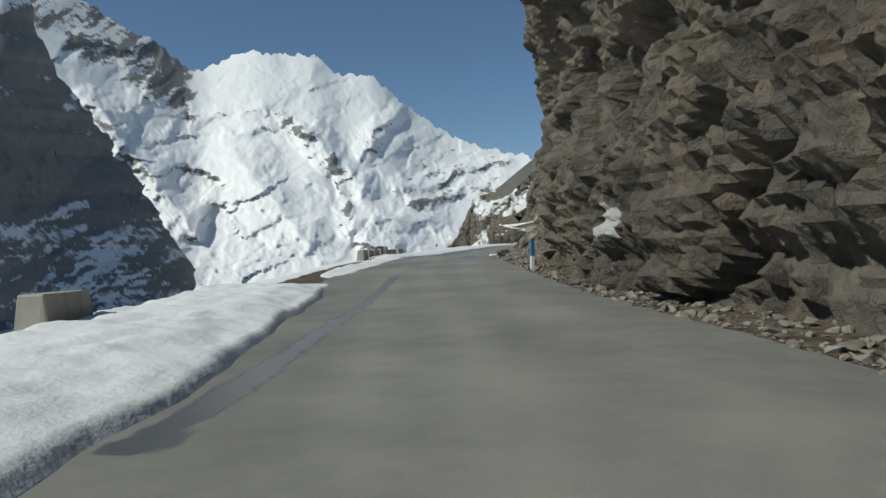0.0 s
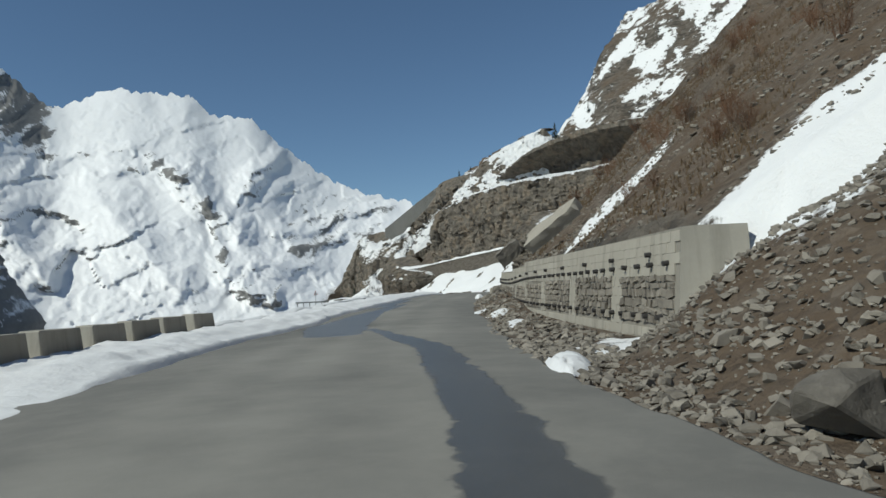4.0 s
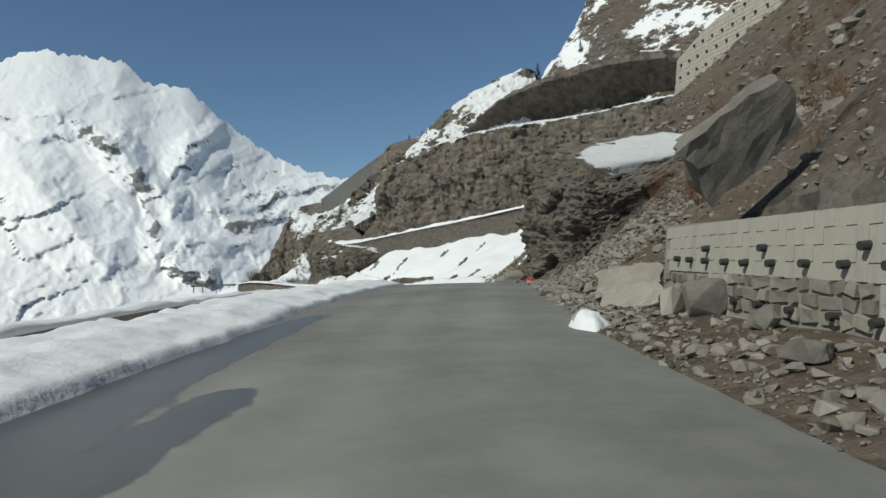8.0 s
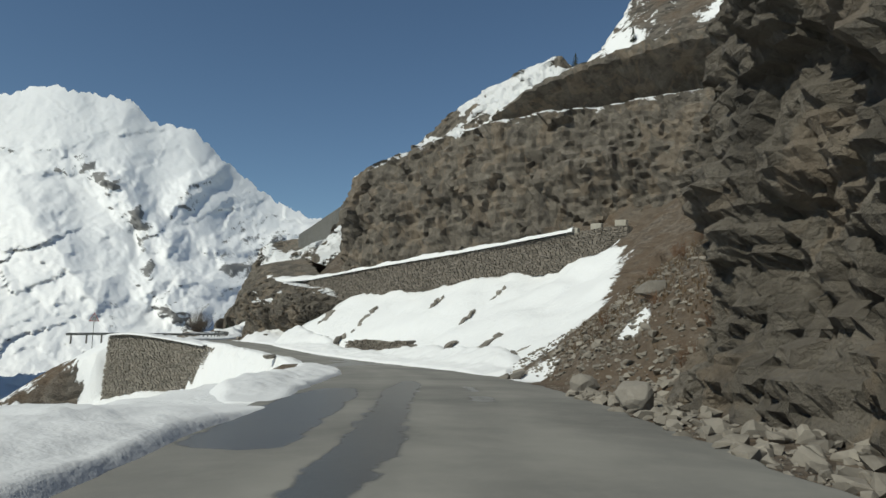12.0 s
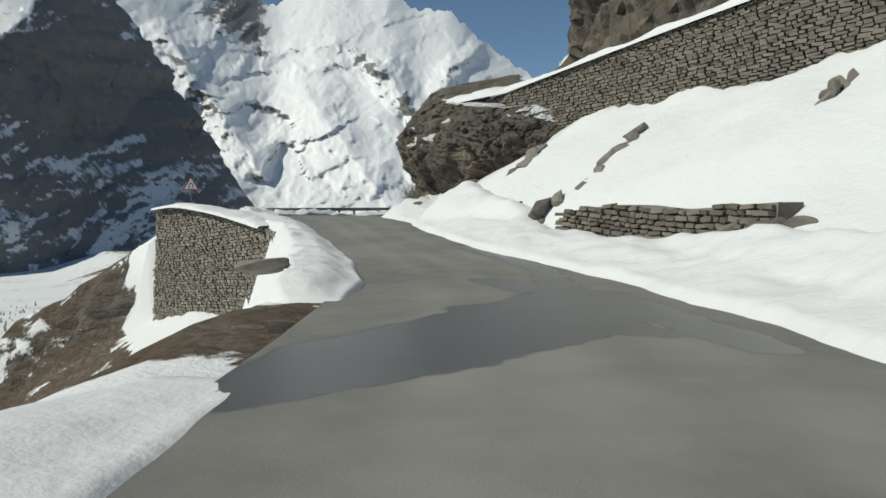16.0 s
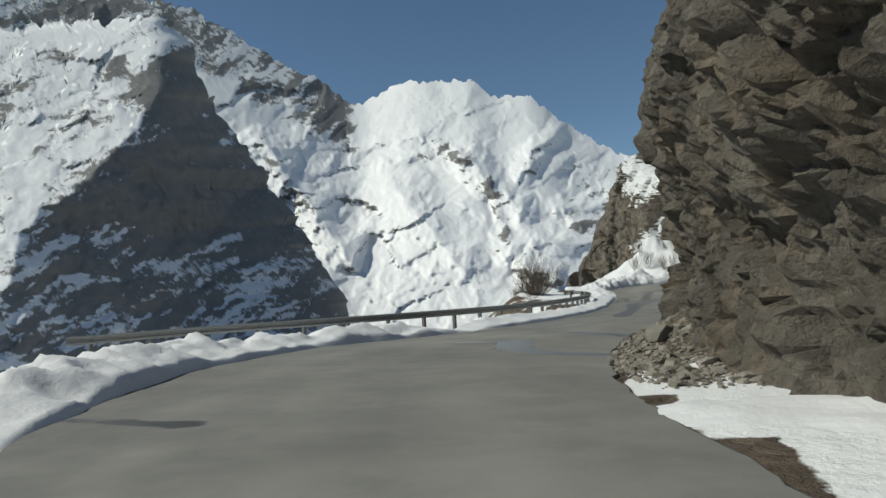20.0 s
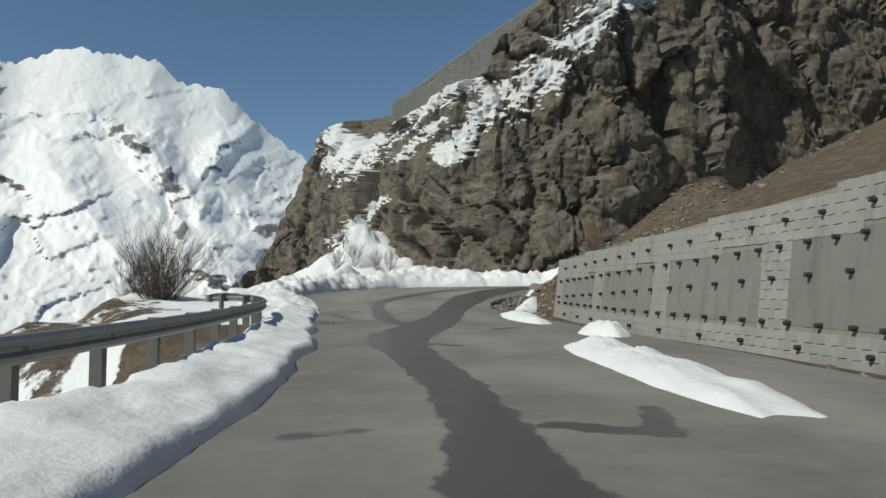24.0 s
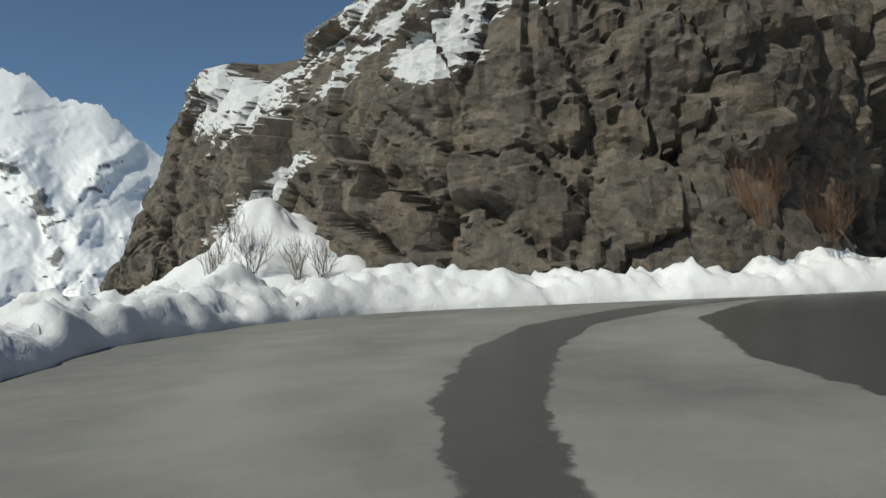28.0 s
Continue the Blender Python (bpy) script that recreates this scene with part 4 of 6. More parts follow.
def part(name, data, material, parent, label="", place=None, kind=""):
    """A mesh under a thing. data: a mesh, or a bmesh."""
    if isinstance(data, bmesh.types.BMesh):
        me = bpy.data.meshes.new(name)
        data.to_mesh(me)
        data.free()
        data = me
    if material and not data.materials:
        data.materials.append(material)
    ob = new(name, data)
    ob.parent = parent
    if place is not None:
        ob.matrix_basis = place
    return tagged(ob, label, kind=kind)


def holder(name, place, label, category, group="", kind=""):
    ob = new(name)
    ob.empty_display_size = 0.2
    ob.matrix_basis = place
    return tagged(ob, label, category, group, kind)


def box(bm, size, at=(0, 0, 0), bevel=0.0, turn=None):
    m = Matrix.Translation(at) @ (turn or Matrix()) @ Matrix.Diagonal((*size, 1))
    r = bmesh.ops.create_cube(bm, size=1, matrix=m)
    if bevel:
        edges = list({e for v in r["verts"] for e in v.link_edges})
        bmesh.ops.bevel(bm, geom=edges, offset=bevel, segments=1, affect="EDGES")
    return bm


def mesh_of(name, bm, material, shade=False):
    me = bpy.data.meshes.new(name)
    bm.to_mesh(me)
    bm.free()
    me.materials.append(material)
    for f in me.polygons:
        f.use_smooth = shade
    return me


def stone_bm(rng, flat=1.0, points=13, jitter=0.35):
    """An angular stone about 1 m across."""
    bm = bmesh.new()
    for _ in range(points):
        v = Vector((rng.uniform(-1, 1), rng.uniform(-1, 1), rng.uniform(-1, 1)))
        v = v.normalized() * rng.uniform(0.5 - jitter * 0.3, 0.5)
        bm.verts.new((v.x, v.y * 0.85, v.z * flat))
    h = bmesh.ops.convex_hull(bm, input=bm.verts)
    inside = [g for g in h["geom_interior"] if isinstance(g, bmesh.types.BMVert)]
    bmesh.ops.delete(bm, geom=inside, context="VERTS")
    return bm


def joined(name, pieces, material, shade=False):
    """One mesh of many: pieces are (vertices, faces) arrays of triangles."""
    vs, fs, k = [], [], 0
    for v, f in pieces:
        vs.append(v)
        fs.append(f + k)
        k += len(v)
    V, F = np.concatenate(vs), np.concatenate(fs)
    me = bpy.data.meshes.new(name)
    me.vertices.add(len(V))
    me.vertices.foreach_set("co", V.astype(np.float32).ravel())
    me.loops.add(F.size)
    me.loops.foreach_set("vertex_index", F.astype(np.int32).ravel())
    me.polygons.add(len(F))
    me.polygons.foreach_set("loop_start", np.arange(0, F.size, 3, dtype=np.int32))
    me.polygons.foreach_set("loop_total", np.full(len(F), 3, dtype=np.int32))
    me.update(calc_edges=True)
    me.polygons.foreach_set("use_smooth", np.full(len(F), shade))
    me.materials.append(material)
    return me


def arrays_of(bm):
    bmesh.ops.triangulate(bm, faces=bm.faces)
    bm.verts.index_update()
    v = np.array([x.co[:] for x in bm.verts])
    f = np.array([[x.index for x in p.verts] for p in bm.faces])
    bm.free()
    return v, f


_rng = random.Random(7)
STONES = [arrays_of(stone_bm(_rng, f, 14)) for f in (0.35, 0.45, 0.5, 0.6, 0.75, 0.4, 0.3, 0.55)]



def quarry_bm(rng, bevel=0.0):
    """A rough squared stone, 1 m each way."""
    bm = box(bmesh.new(), (0.94, 1.0, 0.92))
    for v in bm.verts:
        v.co += Vector((rng.uniform(-0.1, 0.05) * (1 if v.co.x > 0 else -1), rng.uniform(-0.18, 0.0) * (1 if v.co.y > 0 else -1), rng.uniform(-0.14, 0.05) * (1 if v.co.z > 0 else -1)))
    if bevel:
        bmesh.ops.bevel(bm, geom=list(bm.edges), offset=bevel, segments=1, affect="EDGES", clamp_overlap=True)
    return bm


QUARRY = [arrays_of(quarry_bm(_rng)) for _ in range(9)]

# ---- retaining walls ----


class Line:
    """Places along a wall: s metres along, h metres over its foot, out metres towards the road."""

    def __init__(self, rows, batter):
        self.r = dense(rows, 0.2)
        self.s = np.r_[0, np.cumsum(np.hypot(*np.diff(self.r[:, :2], axis=0).T))]
        self.length = self.s[-1]
        self.batter = batter

    def at(self, s):
        x, y, z, top = (float(np.interp(s, self.s, self.r[:, k])) for k in range(4))
        x2, y2 = (float(np.interp(min(s + 0.3, self.length), self.s, self.r[:, k])) for k in range(2))
        x1, y1 = (float(np.interp(max(s - 0.3, 0), self.s, self.r[:, k])) for k in range(2))
        t = Vector((x2 - x1, y2 - y1, 0)).normalized()
        return Vector((x, y, z)), t, Vector((-t.y, t.x, 0)), top - z

    def place(self, s, h, out=0.0):
        o, t, n, _ = self.at(s)
        lean = math.atan(self.batter)
        p = o + n * (out - h * self.batter) + Vector((0, 0, h))
        up = (Vector((0, 0, 1)) - n * self.batter).normalized()
        m = Matrix((t, n, up)).transposed().to_4x4()
        m.translation = p
        return m


def unit_block(name, size, material, bevel=0.012):
    return mesh_of(name, box(bmesh.new(), size, bevel=bevel), material)


def retaining_wall(label, rows, block_mat, panel, first, pipes_rows, band=(0.8, 0.5), pillar=0.8, pitch=4.1, shift=0.0, batter=0.09):
    """A wall of concrete blocks in bands and pillars that frame panels. first: the stretch whose pieces are objects of their own."""
    w = Line(rows, batter)
    wall = holder("retaining_wall", pose(0, 0, 0), label, "retaining wall")
    n = int(w.length / 0.4)
    prof = []
    for k in range(n + 1):
        s = w.length * k / n
        H = w.at(s)[3]
        prof.append([w.place(s, h, o).translation[:] for h, o in ((-0.5, 0.025), (H, 0.025), (H + 0.02, -0.25), (H + 0.02, -1.2), (-0.5, -1.5))])
    me = grid_mesh("core", np.array(prof), MORTAR, shade=False)
    part("core", me, None, wall)
    end = bmesh.new()
    for k in (0, n):
        bm_v = [end.verts.new(p) for p in prof[k]]
        end.faces.new(bm_v if k else bm_v[::-1])
    part("end_face", end, block_mat, wall)
    blocks = [unit_block("block", (0.397, 0.1, 0.197), block_mat, 0.006), unit_block("block", (0.394, 0.105, 0.196), block_mat, 0.007), unit_block("block", (0.395, 0.1, 0.194), block_mat, 0.01)]
    half = unit_block("half_block", (0.197, 0.1, 0.196), block_mat, 0.006)
    rest, made = [], 0
    tri = [arrays_of(box(bmesh.new(), (0.396, 0.1, 0.196))), arrays_of(box(bmesh.new(), (0.197, 0.1, 0.196)))]
    rng = random.Random(hash(len(label)) % 1000)

    def in_pillar(s):
        return ((s + shift) % pitch) < pillar

    cols = int(w.length / 0.4)
    for k in range(cols):
        for course in range(22):
            s = 0.4 * k + 0.2 + (0.2 if course % 2 else 0.0)
            if s > w.length - 0.2:
                continue
            H = w.at(s)[3]
            h = 0.1 + 0.2 * course
            if h > H - 0.02:
                continue
            frame_part = h > H - band[0] or h < band[1]
            a, b = in_pillar(s - 0.1), in_pillar(s + 0.1)
            if not (frame_part or a or b):
                continue
            small = not frame_part and not (a and b)
            sp = s if not small else (s - 0.1 if a else s + 0.1)
            m = w.place(sp, h, rng.uniform(-0.003, 0.006)) @ pose(0, 0, 0, rng.uniform(-0.4, 0.4), rng.uniform(-0.2, 0.2), rng.uniform(-0.4, 0.4))
            if first[0] < s < first[1] and made < 300 and not (h < 0.3 and panel == "stone"):
                part("block", half if small else blocks[rng.randrange(3)], None, wall, place=m)
                made += 1
            else:
                v, f = tri[1 if small else 0]
                rest.append((v @ np.array(m.to_3x3()).T + np.array(m.translation), f))
    part("blockwork", joined("blockwork", rest, block_mat), None, wall, kind="stuff")
    # panels
    stones = [mesh_of("stone", quarry_bm(rng, 0.09), STONE) for _ in range(7)]
    rest, made, s = [], 0, -shift % pitch
    starts = [pillar - shift + pitch * k for k in range(int(w.length / pitch) + 3)]
    for a in starts:
        b = a + pitch - pillar
        a, b = max(a, 0.2), min(b, w.length - 0.2)
        if b - a < 0.5:
            continue
        H = min(w.at(a)[3], w.at(b)[3]) - band[0]
        if panel == "plaster":
            g = np.zeros((14, 10, 3))
            for i in range(14):
                for j in range(10):
                    g[i, j] = w.place(a + (b - a) * i / 13, band[1] + (H - band[1] + 0.1) * j / 9, 0.03 + 0.012 * rng.random()).translation
            part("panel", grid_mesh("panel", g, PLASTER, shade=True), None, wall)
            continue
        h = band[1] + 0.06
        while h < H:
            tall = rng.uniform(0.11, 0.2)
            u = a + rng.uniform(-0.05, 0.05)
            while u < b:
                wide = rng.uniform(0.16, 0.5)
                m = w.place(min(u + wide / 2, b), h + tall / 2 - 0.03, rng.uniform(-0.03, 0.008)) @ pose(0, 0, 0, rng.uniform(-7, 7), rng.uniform(-12, 12), rng.uniform(-7, 7)) @ Matrix.Diagonal((wide * 0.96, 0.2, tall * 0.95, 1))
                if first[0] < u < first[1] and made < 280:
                    part("stone", stones[rng.randrange(7)], None, wall, place=m)
                    made += 1
                else:
                    v, f = QUARRY[rng.randrange(9)]
                    rest.append((v @ np.array(m.to_3x3()).T + np.array(m.translation), f))
                u += wide
            h += tall
    if rest:
        part("rubble_infill", joined("rubble_infill", rest, STONE), None, wall, kind="stuff")
    # weep pipes: concrete-coloured stubs, dark all over to stand for their shade
    bm = bmesh.new()
    bmesh.ops.create_cone(bm, cap_ends=True, segments=10, radius1=0.05, radius2=0.055, depth=0.22, matrix=pose(0, 0.0, 0, 90))
    pipe = mesh_of("weep_pipe", bm, PIPE, False)
    for from_top, over, every, off in pipes_rows:
        s = 0.5 + off
        while s < w.length - 0.3:
            H = w.at(s)[3]
            h = H - from_top if from_top else over
            part("weep_pipe", pipe, None, wall, place=w.place(s, h, 0.05) @ pose(0, 0, 0, rng.uniform(-8, 2), 0, rng.uniform(-6, 6)))
            s += every * rng.uniform(0.85, 1.15)
    return wall


retaining_wall("weathered concrete block retaining wall with rubble stone panels", WALLS[0], BLOCK, "stone", (9, 21), [(0.62, 0, 0.72, 0.0), (0, 0.62, 0.75, 0.3), (0.42, 0, 2.2, 0.9)], band=(0.85, 0.45), shift=1.15)
retaining_wall("grey concrete block retaining wall with plastered panels", WALLS[1], BLOCK_GREY, "plaster", (11, 30), [(0.42, 0, 1.25, 0.0), (0.95, 0, 0.85, 0.3), (0, 0.75, 0.85, 0.1), (0, 0.3, 1.9, 0.7), (1.6, 0, 1.1, 0.5)], band=(0.85, 0.7), pitch=5.2, pillar=0.95, batter=0.12)


def stone_wall(label, rows, first, tops=False, thick=1.5, category="stone wall", group="", mat=None):
    """A dry stone wall of flat stones in courses."""
    mat = mat or STONE_DARK
    w = Line(rows, 0.06)
    wall = holder("stone_wall", pose(0, 0, 0), label, category, group)
    n = max(2, int(w.length / 0.5))
    prof = []
    for k in range(n + 1):
        s = w.length * k / n
        H = w.at(s)[3]
        prof.append([w.place(s, h, o).translation[:] for h, o in ((-0.6, -0.05), (H - 0.03, -0.05), (H - 0.03, -thick), (-0.6, -thick - 0.1))])
    part("core", grid_mesh("core", np.array(prof), MORTAR, shade=False), None, wall)
    end = bmesh.new()
    for k in (0, n):
        end.faces.new([end.verts.new(p) for p in (prof[k] if k else prof[k][::-1])])
    part("end_face", end, mat, wall)
    rng = random.Random(len(label) * 13 + int(w.length))
    stones = [mesh_of("stone", quarry_bm(rng, 0.09), mat) for _ in range(6)]
    rest, made = [], 0
    Hm = max(r[3] - r[2] for r in rows)
    h = -0.6
    while h < Hm:
        tall = rng.uniform(0.09, 0.17)
        u = 0.0
        while u < w.length:
            wide = rng.uniform(0.16, 0.52)
            if h + tall * 0.8 < w.at(u)[3]:
                m = w.place(min(u + wide / 2, w.length), h + tall / 2, rng.uniform(-0.03, 0.04)) @ pose(0, 0, 0, rng.uniform(-6, 6), rng.uniform(-8, 8), rng.uniform(-6, 6)) @ Matrix.Diagonal((wide * 0.97, 0.26, tall * 0.95, 1))
                if first[0] < u < first[1] and made < 300:
                    part("stone", stones[rng.randrange(6)], None, wall, place=m)
                    made += 1
                else:
                    v, f = QUARRY[rng.randrange(9)]
                    rest.append((v @ np.array(m.to_3x3()).T + np.array(m.translation), f))
            u += wide
        h += tall
    if rest:
        part("stonework", joined("stonework", rest, mat), None, wall, kind="stuff")
    if tops:
        cop = unit_block("coping_block", (0.9, 0.5, 0.5), BLOCK, 0.04)
        s = 0.6
        while s < tops:
            part("coping_block", cop, None, wall, place=w.place(s, w.at(s)[3] + 0.2, -0.3))
            s += 2.0
    return wall


stone_wall("dark dry stone wall holding the upper road", [(42.6, 161.4, 10.1, 12.65), (41, 163, 10.0, 12.5), (36.5, 168, 9.3, 11.7), (32.6, 172, 8.6, 11.1), (27.3, 178, 7.8, 10.3), (24.0, 181.8, 7.6, 9.8), (21.4, 184.7, 7.5, 9.3), (19.4, 186.7, 7.6, 8.9)], (6, 34), tops=6.5)
stone_wall("pale retaining wall of a road high above the cliff", [(49, 321.5, 43, 49.5), (45.5, 322.3, 40, 47), (36, 323.6, 33, 40), (29, 325, 28, 34.6), (26, 325.4, 26, 32.4)], (0, 0), thick=1.0, mat=BLOCK_GREY)
stone_wall("low tumbled dry stone wall half buried in snow", [(25.9, 163.4, 2.4, 3.45), (24.6, 165.8, 2.4, 3.3), (23.6, 167.6, 2.5, 3.4), (22.3, 169.8, 2.7, 3.2)], (0, 12), thick=0.7)
stone_wall("stone retaining wall below the bend with snow on top", BEND_WALL, (0, 16), thick=1.1, mat=STONE)
stone_wall("brown masonry wall holding the highest road", [(63, 168, 19.5, 27.6), (58, 175, 19.5, 27.6), (55.5, 177.5, 20, 27.6)], (0, 0), tops=9, mat=STONE)
stone_wall("low stone parapet along the open side of the road", [(-5.6, 70, 1.0, 1.55), (-3.4, 77, 1.2, 1.8), (-1.2, 86, 1.5, 2.15), (2.0, 98, 2.0, 2.6), (5.3, 109, 2.3, 2.8)], (0, 20), thick=0.6)


def terrace_wall():
    """A high wall of pale blocks with rows of pipes, on the slope."""
    rows = [(57.5, 116, 26.5, 34.5), (57, 128, 26.3, 34.2), (57, 140, 26.2, 33.6), (57, 149, 26.2, 32.6), (57.3, 156, 26.2, 30.5)]
    w = Line(rows, 0.12)
    wall = holder("terrace_wall", pose(0, 0, 0), "high pale block wall with rows of drain pipes on the slope", "retaining wall")
    n = 60
    prof = [[w.place(w.length * k / n, h * w.at(w.length * k / n)[3], o).translation[:] for h, o in ((-0.3, 0), (1, 0), (1, -2.5))] for k in range(n + 1)]
    part("face", grid_mesh("face", np.array(prof), BLOCK, shade=False), None, wall)
    rng = random.Random(5)
    tri, rest = arrays_of(box(bmesh.new(), (0.96, 0.1, 0.46))), []
    for k in range(int(w.length)):
        for c in range(16):
            h = 0.25 + 0.5 * c
            s = k + 0.5 * (c % 2)
            if s < w.length - 0.4 and h < w.at(s)[3] - 0.2:
                m = w.place(s, h, rng.uniform(-0.01, 0.03))
                rest.append((tri[0] @ np.array(m.to_3x3()).T + np.array(m.translation), tri[1]))
    part("blockwork", joined("blockwork", rest, BLOCK), None, wall, kind="stuff")
    pipe = unit_block("drain_pipe", (0.22, 0.35, 0.3), PIPE)
    for h in (1.6, 3.2, 4.8, 6.4):
        for k in range(22):
            s = 0.8 + 1.85 * k + (0.9 if int(h) % 2 else 0)
            if s < w.length and h < w.at(s)[3] - 0.6:
                part("drain_pipe", pipe, None, wall, place=w.place(s, h, 0.1))


terrace_wall()

# ---- snow banks and patches ----


def bank(label, left, y0, y1, width, height, seed, lump=0.5, edge=0.25, lift=0.0, tip=5.0, cut=0.45, spread=((0, 1), (1, 1))):
    """Ploughed snow along an edge of the road."""
    rows = dense(EDGES, 0.22)
    e, o = (rows[:, :2], rows[:, 2:4]) if left else (rows[:, 2:4], rows[:, :2])
    k = np.where((e[:, 1] >= y0) & (e[:, 1] <= y1))[0]
    k = np.arange(k[0], k[-1] + 1)
    e, o, z = e[k], o[k], rows[k, 4]
    n = (e - o) / np.hypot(*(e - o).T)[:, None]
    for _ in range(6):
        n[1:-1] = (n[:-2] + n[1:-1] + n[2:]) / 3
    u = np.r_[-0.02, 0.0, 0.03, 0.07, 0.12, 0.18, 0.26, 0.4, np.linspace(0.55, width, int(width / 0.16))]
    s = np.r_[0, np.cumsum(np.hypot(*np.diff(e, axis=0).T))]
    wave = (fbm(s * 0.45, s * 0, octaves=4, seed=seed) - 0.5) * 2 * edge - 0.5 * edge
    taper = smooth(-0.3, tip, s) * smooth(-0.4, 5.0, s[-1] - s)
    P = np.zeros((len(k), len(u), 3))
    P[..., :2] = e[:, None] + n[:, None] * (u[None, :] * ((0.35 + 0.65 * np.sqrt(taper)) * np.interp(e[:, 1], *np.array(spread, float).T))[:, None] + wave[:, None])[..., None]
    lumps = fbm(P[..., 0] * 0.8, P[..., 1] * 0.8, octaves=5, seed=seed + 3, gain=0.55)
    bumpy = fbm(P[..., 0] * 2.6, P[..., 1] * 2.6, octaves=3, seed=seed + 7)
    rise = cut * smooth(0.0, 0.12 + 0.2 * lumps, u[None, :]) ** 0.6 + (1 - cut) * smooth(0.1, 1.5, u)[None]
    hgt = height * (1 - lump + lump * 2 * lumps) * rise + 0.16 * (bumpy - 0.5) * smooth(0, 0.5, u)[None]
    hgt = hgt * (0.05 + 0.95 * taper[:, None]) * (smooth(0, 0.7, s) * smooth(0, 0.7, s[-1] - s))[:, None] ** 0.5
    fall = smooth(width, width * 0.72, u)[None]
    g = ground_at(P[..., 0], P[..., 1])
    top = np.maximum(z[:, None] + lift * u[None], np.where(u[None] > 0.5, g, -99)) + hgt
    P[..., 2] = top * fall + (g - 0.1) * (1 - fall)
    P[:, 0, 2] = z - 0.15
    P[0, :, 2] -= 0.3
    P[-1, :, 2] -= 0.3
    if not left:
        P = P[:, ::-1]
    ob = new("snow_bank", grid_mesh("snow_bank", P, SNOW))
    return tagged(ob, label, "snow bank")


bank("smooth snow bank with footprints beside the road", True, -13, 24.5, 5.0, 0.32, 11, 0.35, cut=0.5)
bank("thin dirty snow strip along the road edge", True, 27, 52, 1.7, 0.14, 12, 0.6)
bank("smooth snow bank with a cut edge along the road", True, 50, 128, 3.6, 0.33, 13, 0.3, cut=0.5)
bank("rounded snow bank on the inside of the bend", True, 128, 155.6, 2.5, 0.3, 14, 0.3)
bank("rounded snow bank with a steep melting edge", True, 160.0, 186, 3.3, 0.34, 15, 0.35, tip=1.6, cut=0.35, spread=((160, 0.55), (166, 0.7), (171, 0.55), (175, 0.5), (179, 0.9), (186, 1.0)))
bank("lumpy ploughed snow heap along the bend", True, 189, 212, 2.6, 0.55, 16, 0.9, 0.4)
bank("narrow snow bank between road and guard rail", True, 210, 259, 2.2, 0.38, 17, 0.4, cut=0.55)
bank("snow bank with an icy melting edge", False, 143, 187, 3.2, 0.38, 18, 0.45, 0.3, 0.12)


def end_bank():
    """The ploughed heap round the outside of the last bend."""
    rows = dense(EDGES, 0.22)
    k = np.where((rows[:, 1] > 252) | (rows[:, 0] > 12.5))[0]
    k = np.arange(k[k > len(rows) * 0.75][0], len(rows))
    e, o, z = rows[k, :2], rows[k, 2:4], rows[k, 4]
    n = (e - o) / np.hypot(*(e - o).T)[:, None]
    for _ in range(60):
        n[1:-1] = (n[:-2] + n[1:-1] + n[2:]) / 3
    s = np.r_[0, np.cumsum(np.hypot(*np.diff(e, axis=0).T))]
    u = np.r_[-0.02, 0.0, 0.05, 0.12, 0.25, 0.4, np.linspace(0.6, 4.6, 26)]
    wave = (fbm(s * 0.4, s * 0, octaves=4, seed=61) - 0.5) * 1.0
    P = np.zeros((len(k), len(u), 3))
    P[..., :2] = e[:, None] + n[:, None] * (u[None, :] + wave[:, None])[..., None]
    lumps = fbm(P[..., 0] * 0.45, P[..., 1] * 0.45, octaves=5, seed=63, gain=0.55)
    fine = fbm(P[..., 0] * 1.9, P[..., 1] * 1.9, octaves=4, seed=67, ridged=True)
    hgt = ((0.6 + 0.75 * smooth(12, 30, s)) * smooth(-1, 6, s))[:, None] * (0.1 + 1.8 * lumps) * np.sin(np.pi * np.clip(u / 4.6, 0, 1))[None] ** 0.55 + 0.5 * (fine - 0.5) * smooth(0, 0.6, u)[None]
    P[..., 2] = z[:, None] + hgt
    P[:, -1, 2] -= 0.6
    P[:, 0, 2] = z - 0.15
    tagged(new("snow_bank", grid_mesh("snow_bank", P, SNOW)), "lumpy ploughed snow heap round the outside of the bend", "snow bank")


end_bank()


def patch(label, cx, cy, rx, ry, turn, height, seed, sink=0.05):
    """A melting heap of snow on the ground."""
    a = np.linspace(0, 2 * np.pi, 49)
    r = np.linspace(0, 1, 12)
    A, R = np.meshgrid(a, r, indexing="ij")
    rim = 0.7 + 0.6 * fbm(np.cos(A) * 1.6 + seed, np.sin(A) * 1.6, octaves=4, seed=seed)
    c, s = math.cos(radians(turn)), math.sin(radians(turn))
    u, v = np.cos(A) * R * rim * rx, np.sin(A) * R * rim * ry
    x, y = cx + u * c - v * s, cy + u * s + v * c
    rz = road_place(x, y)
    g = np.maximum(ground_at(x, y), np.where(np.maximum(rz[0], rz[1]) < 0.1, rz[2] + 0.06, -99))
    lum = fbm(x * 1.2, y * 1.2, octaves=4, seed=seed + 2)
    z = g - sink + (height * (0.4 + 1.2 * lum)) * (1 - R**2.6)
    return tagged(new("snow_patch", grid_mesh("snow_patch", np.stack([x, y, z], -1), SNOW)), label, "snow patch", "melting snow patches beside the road")


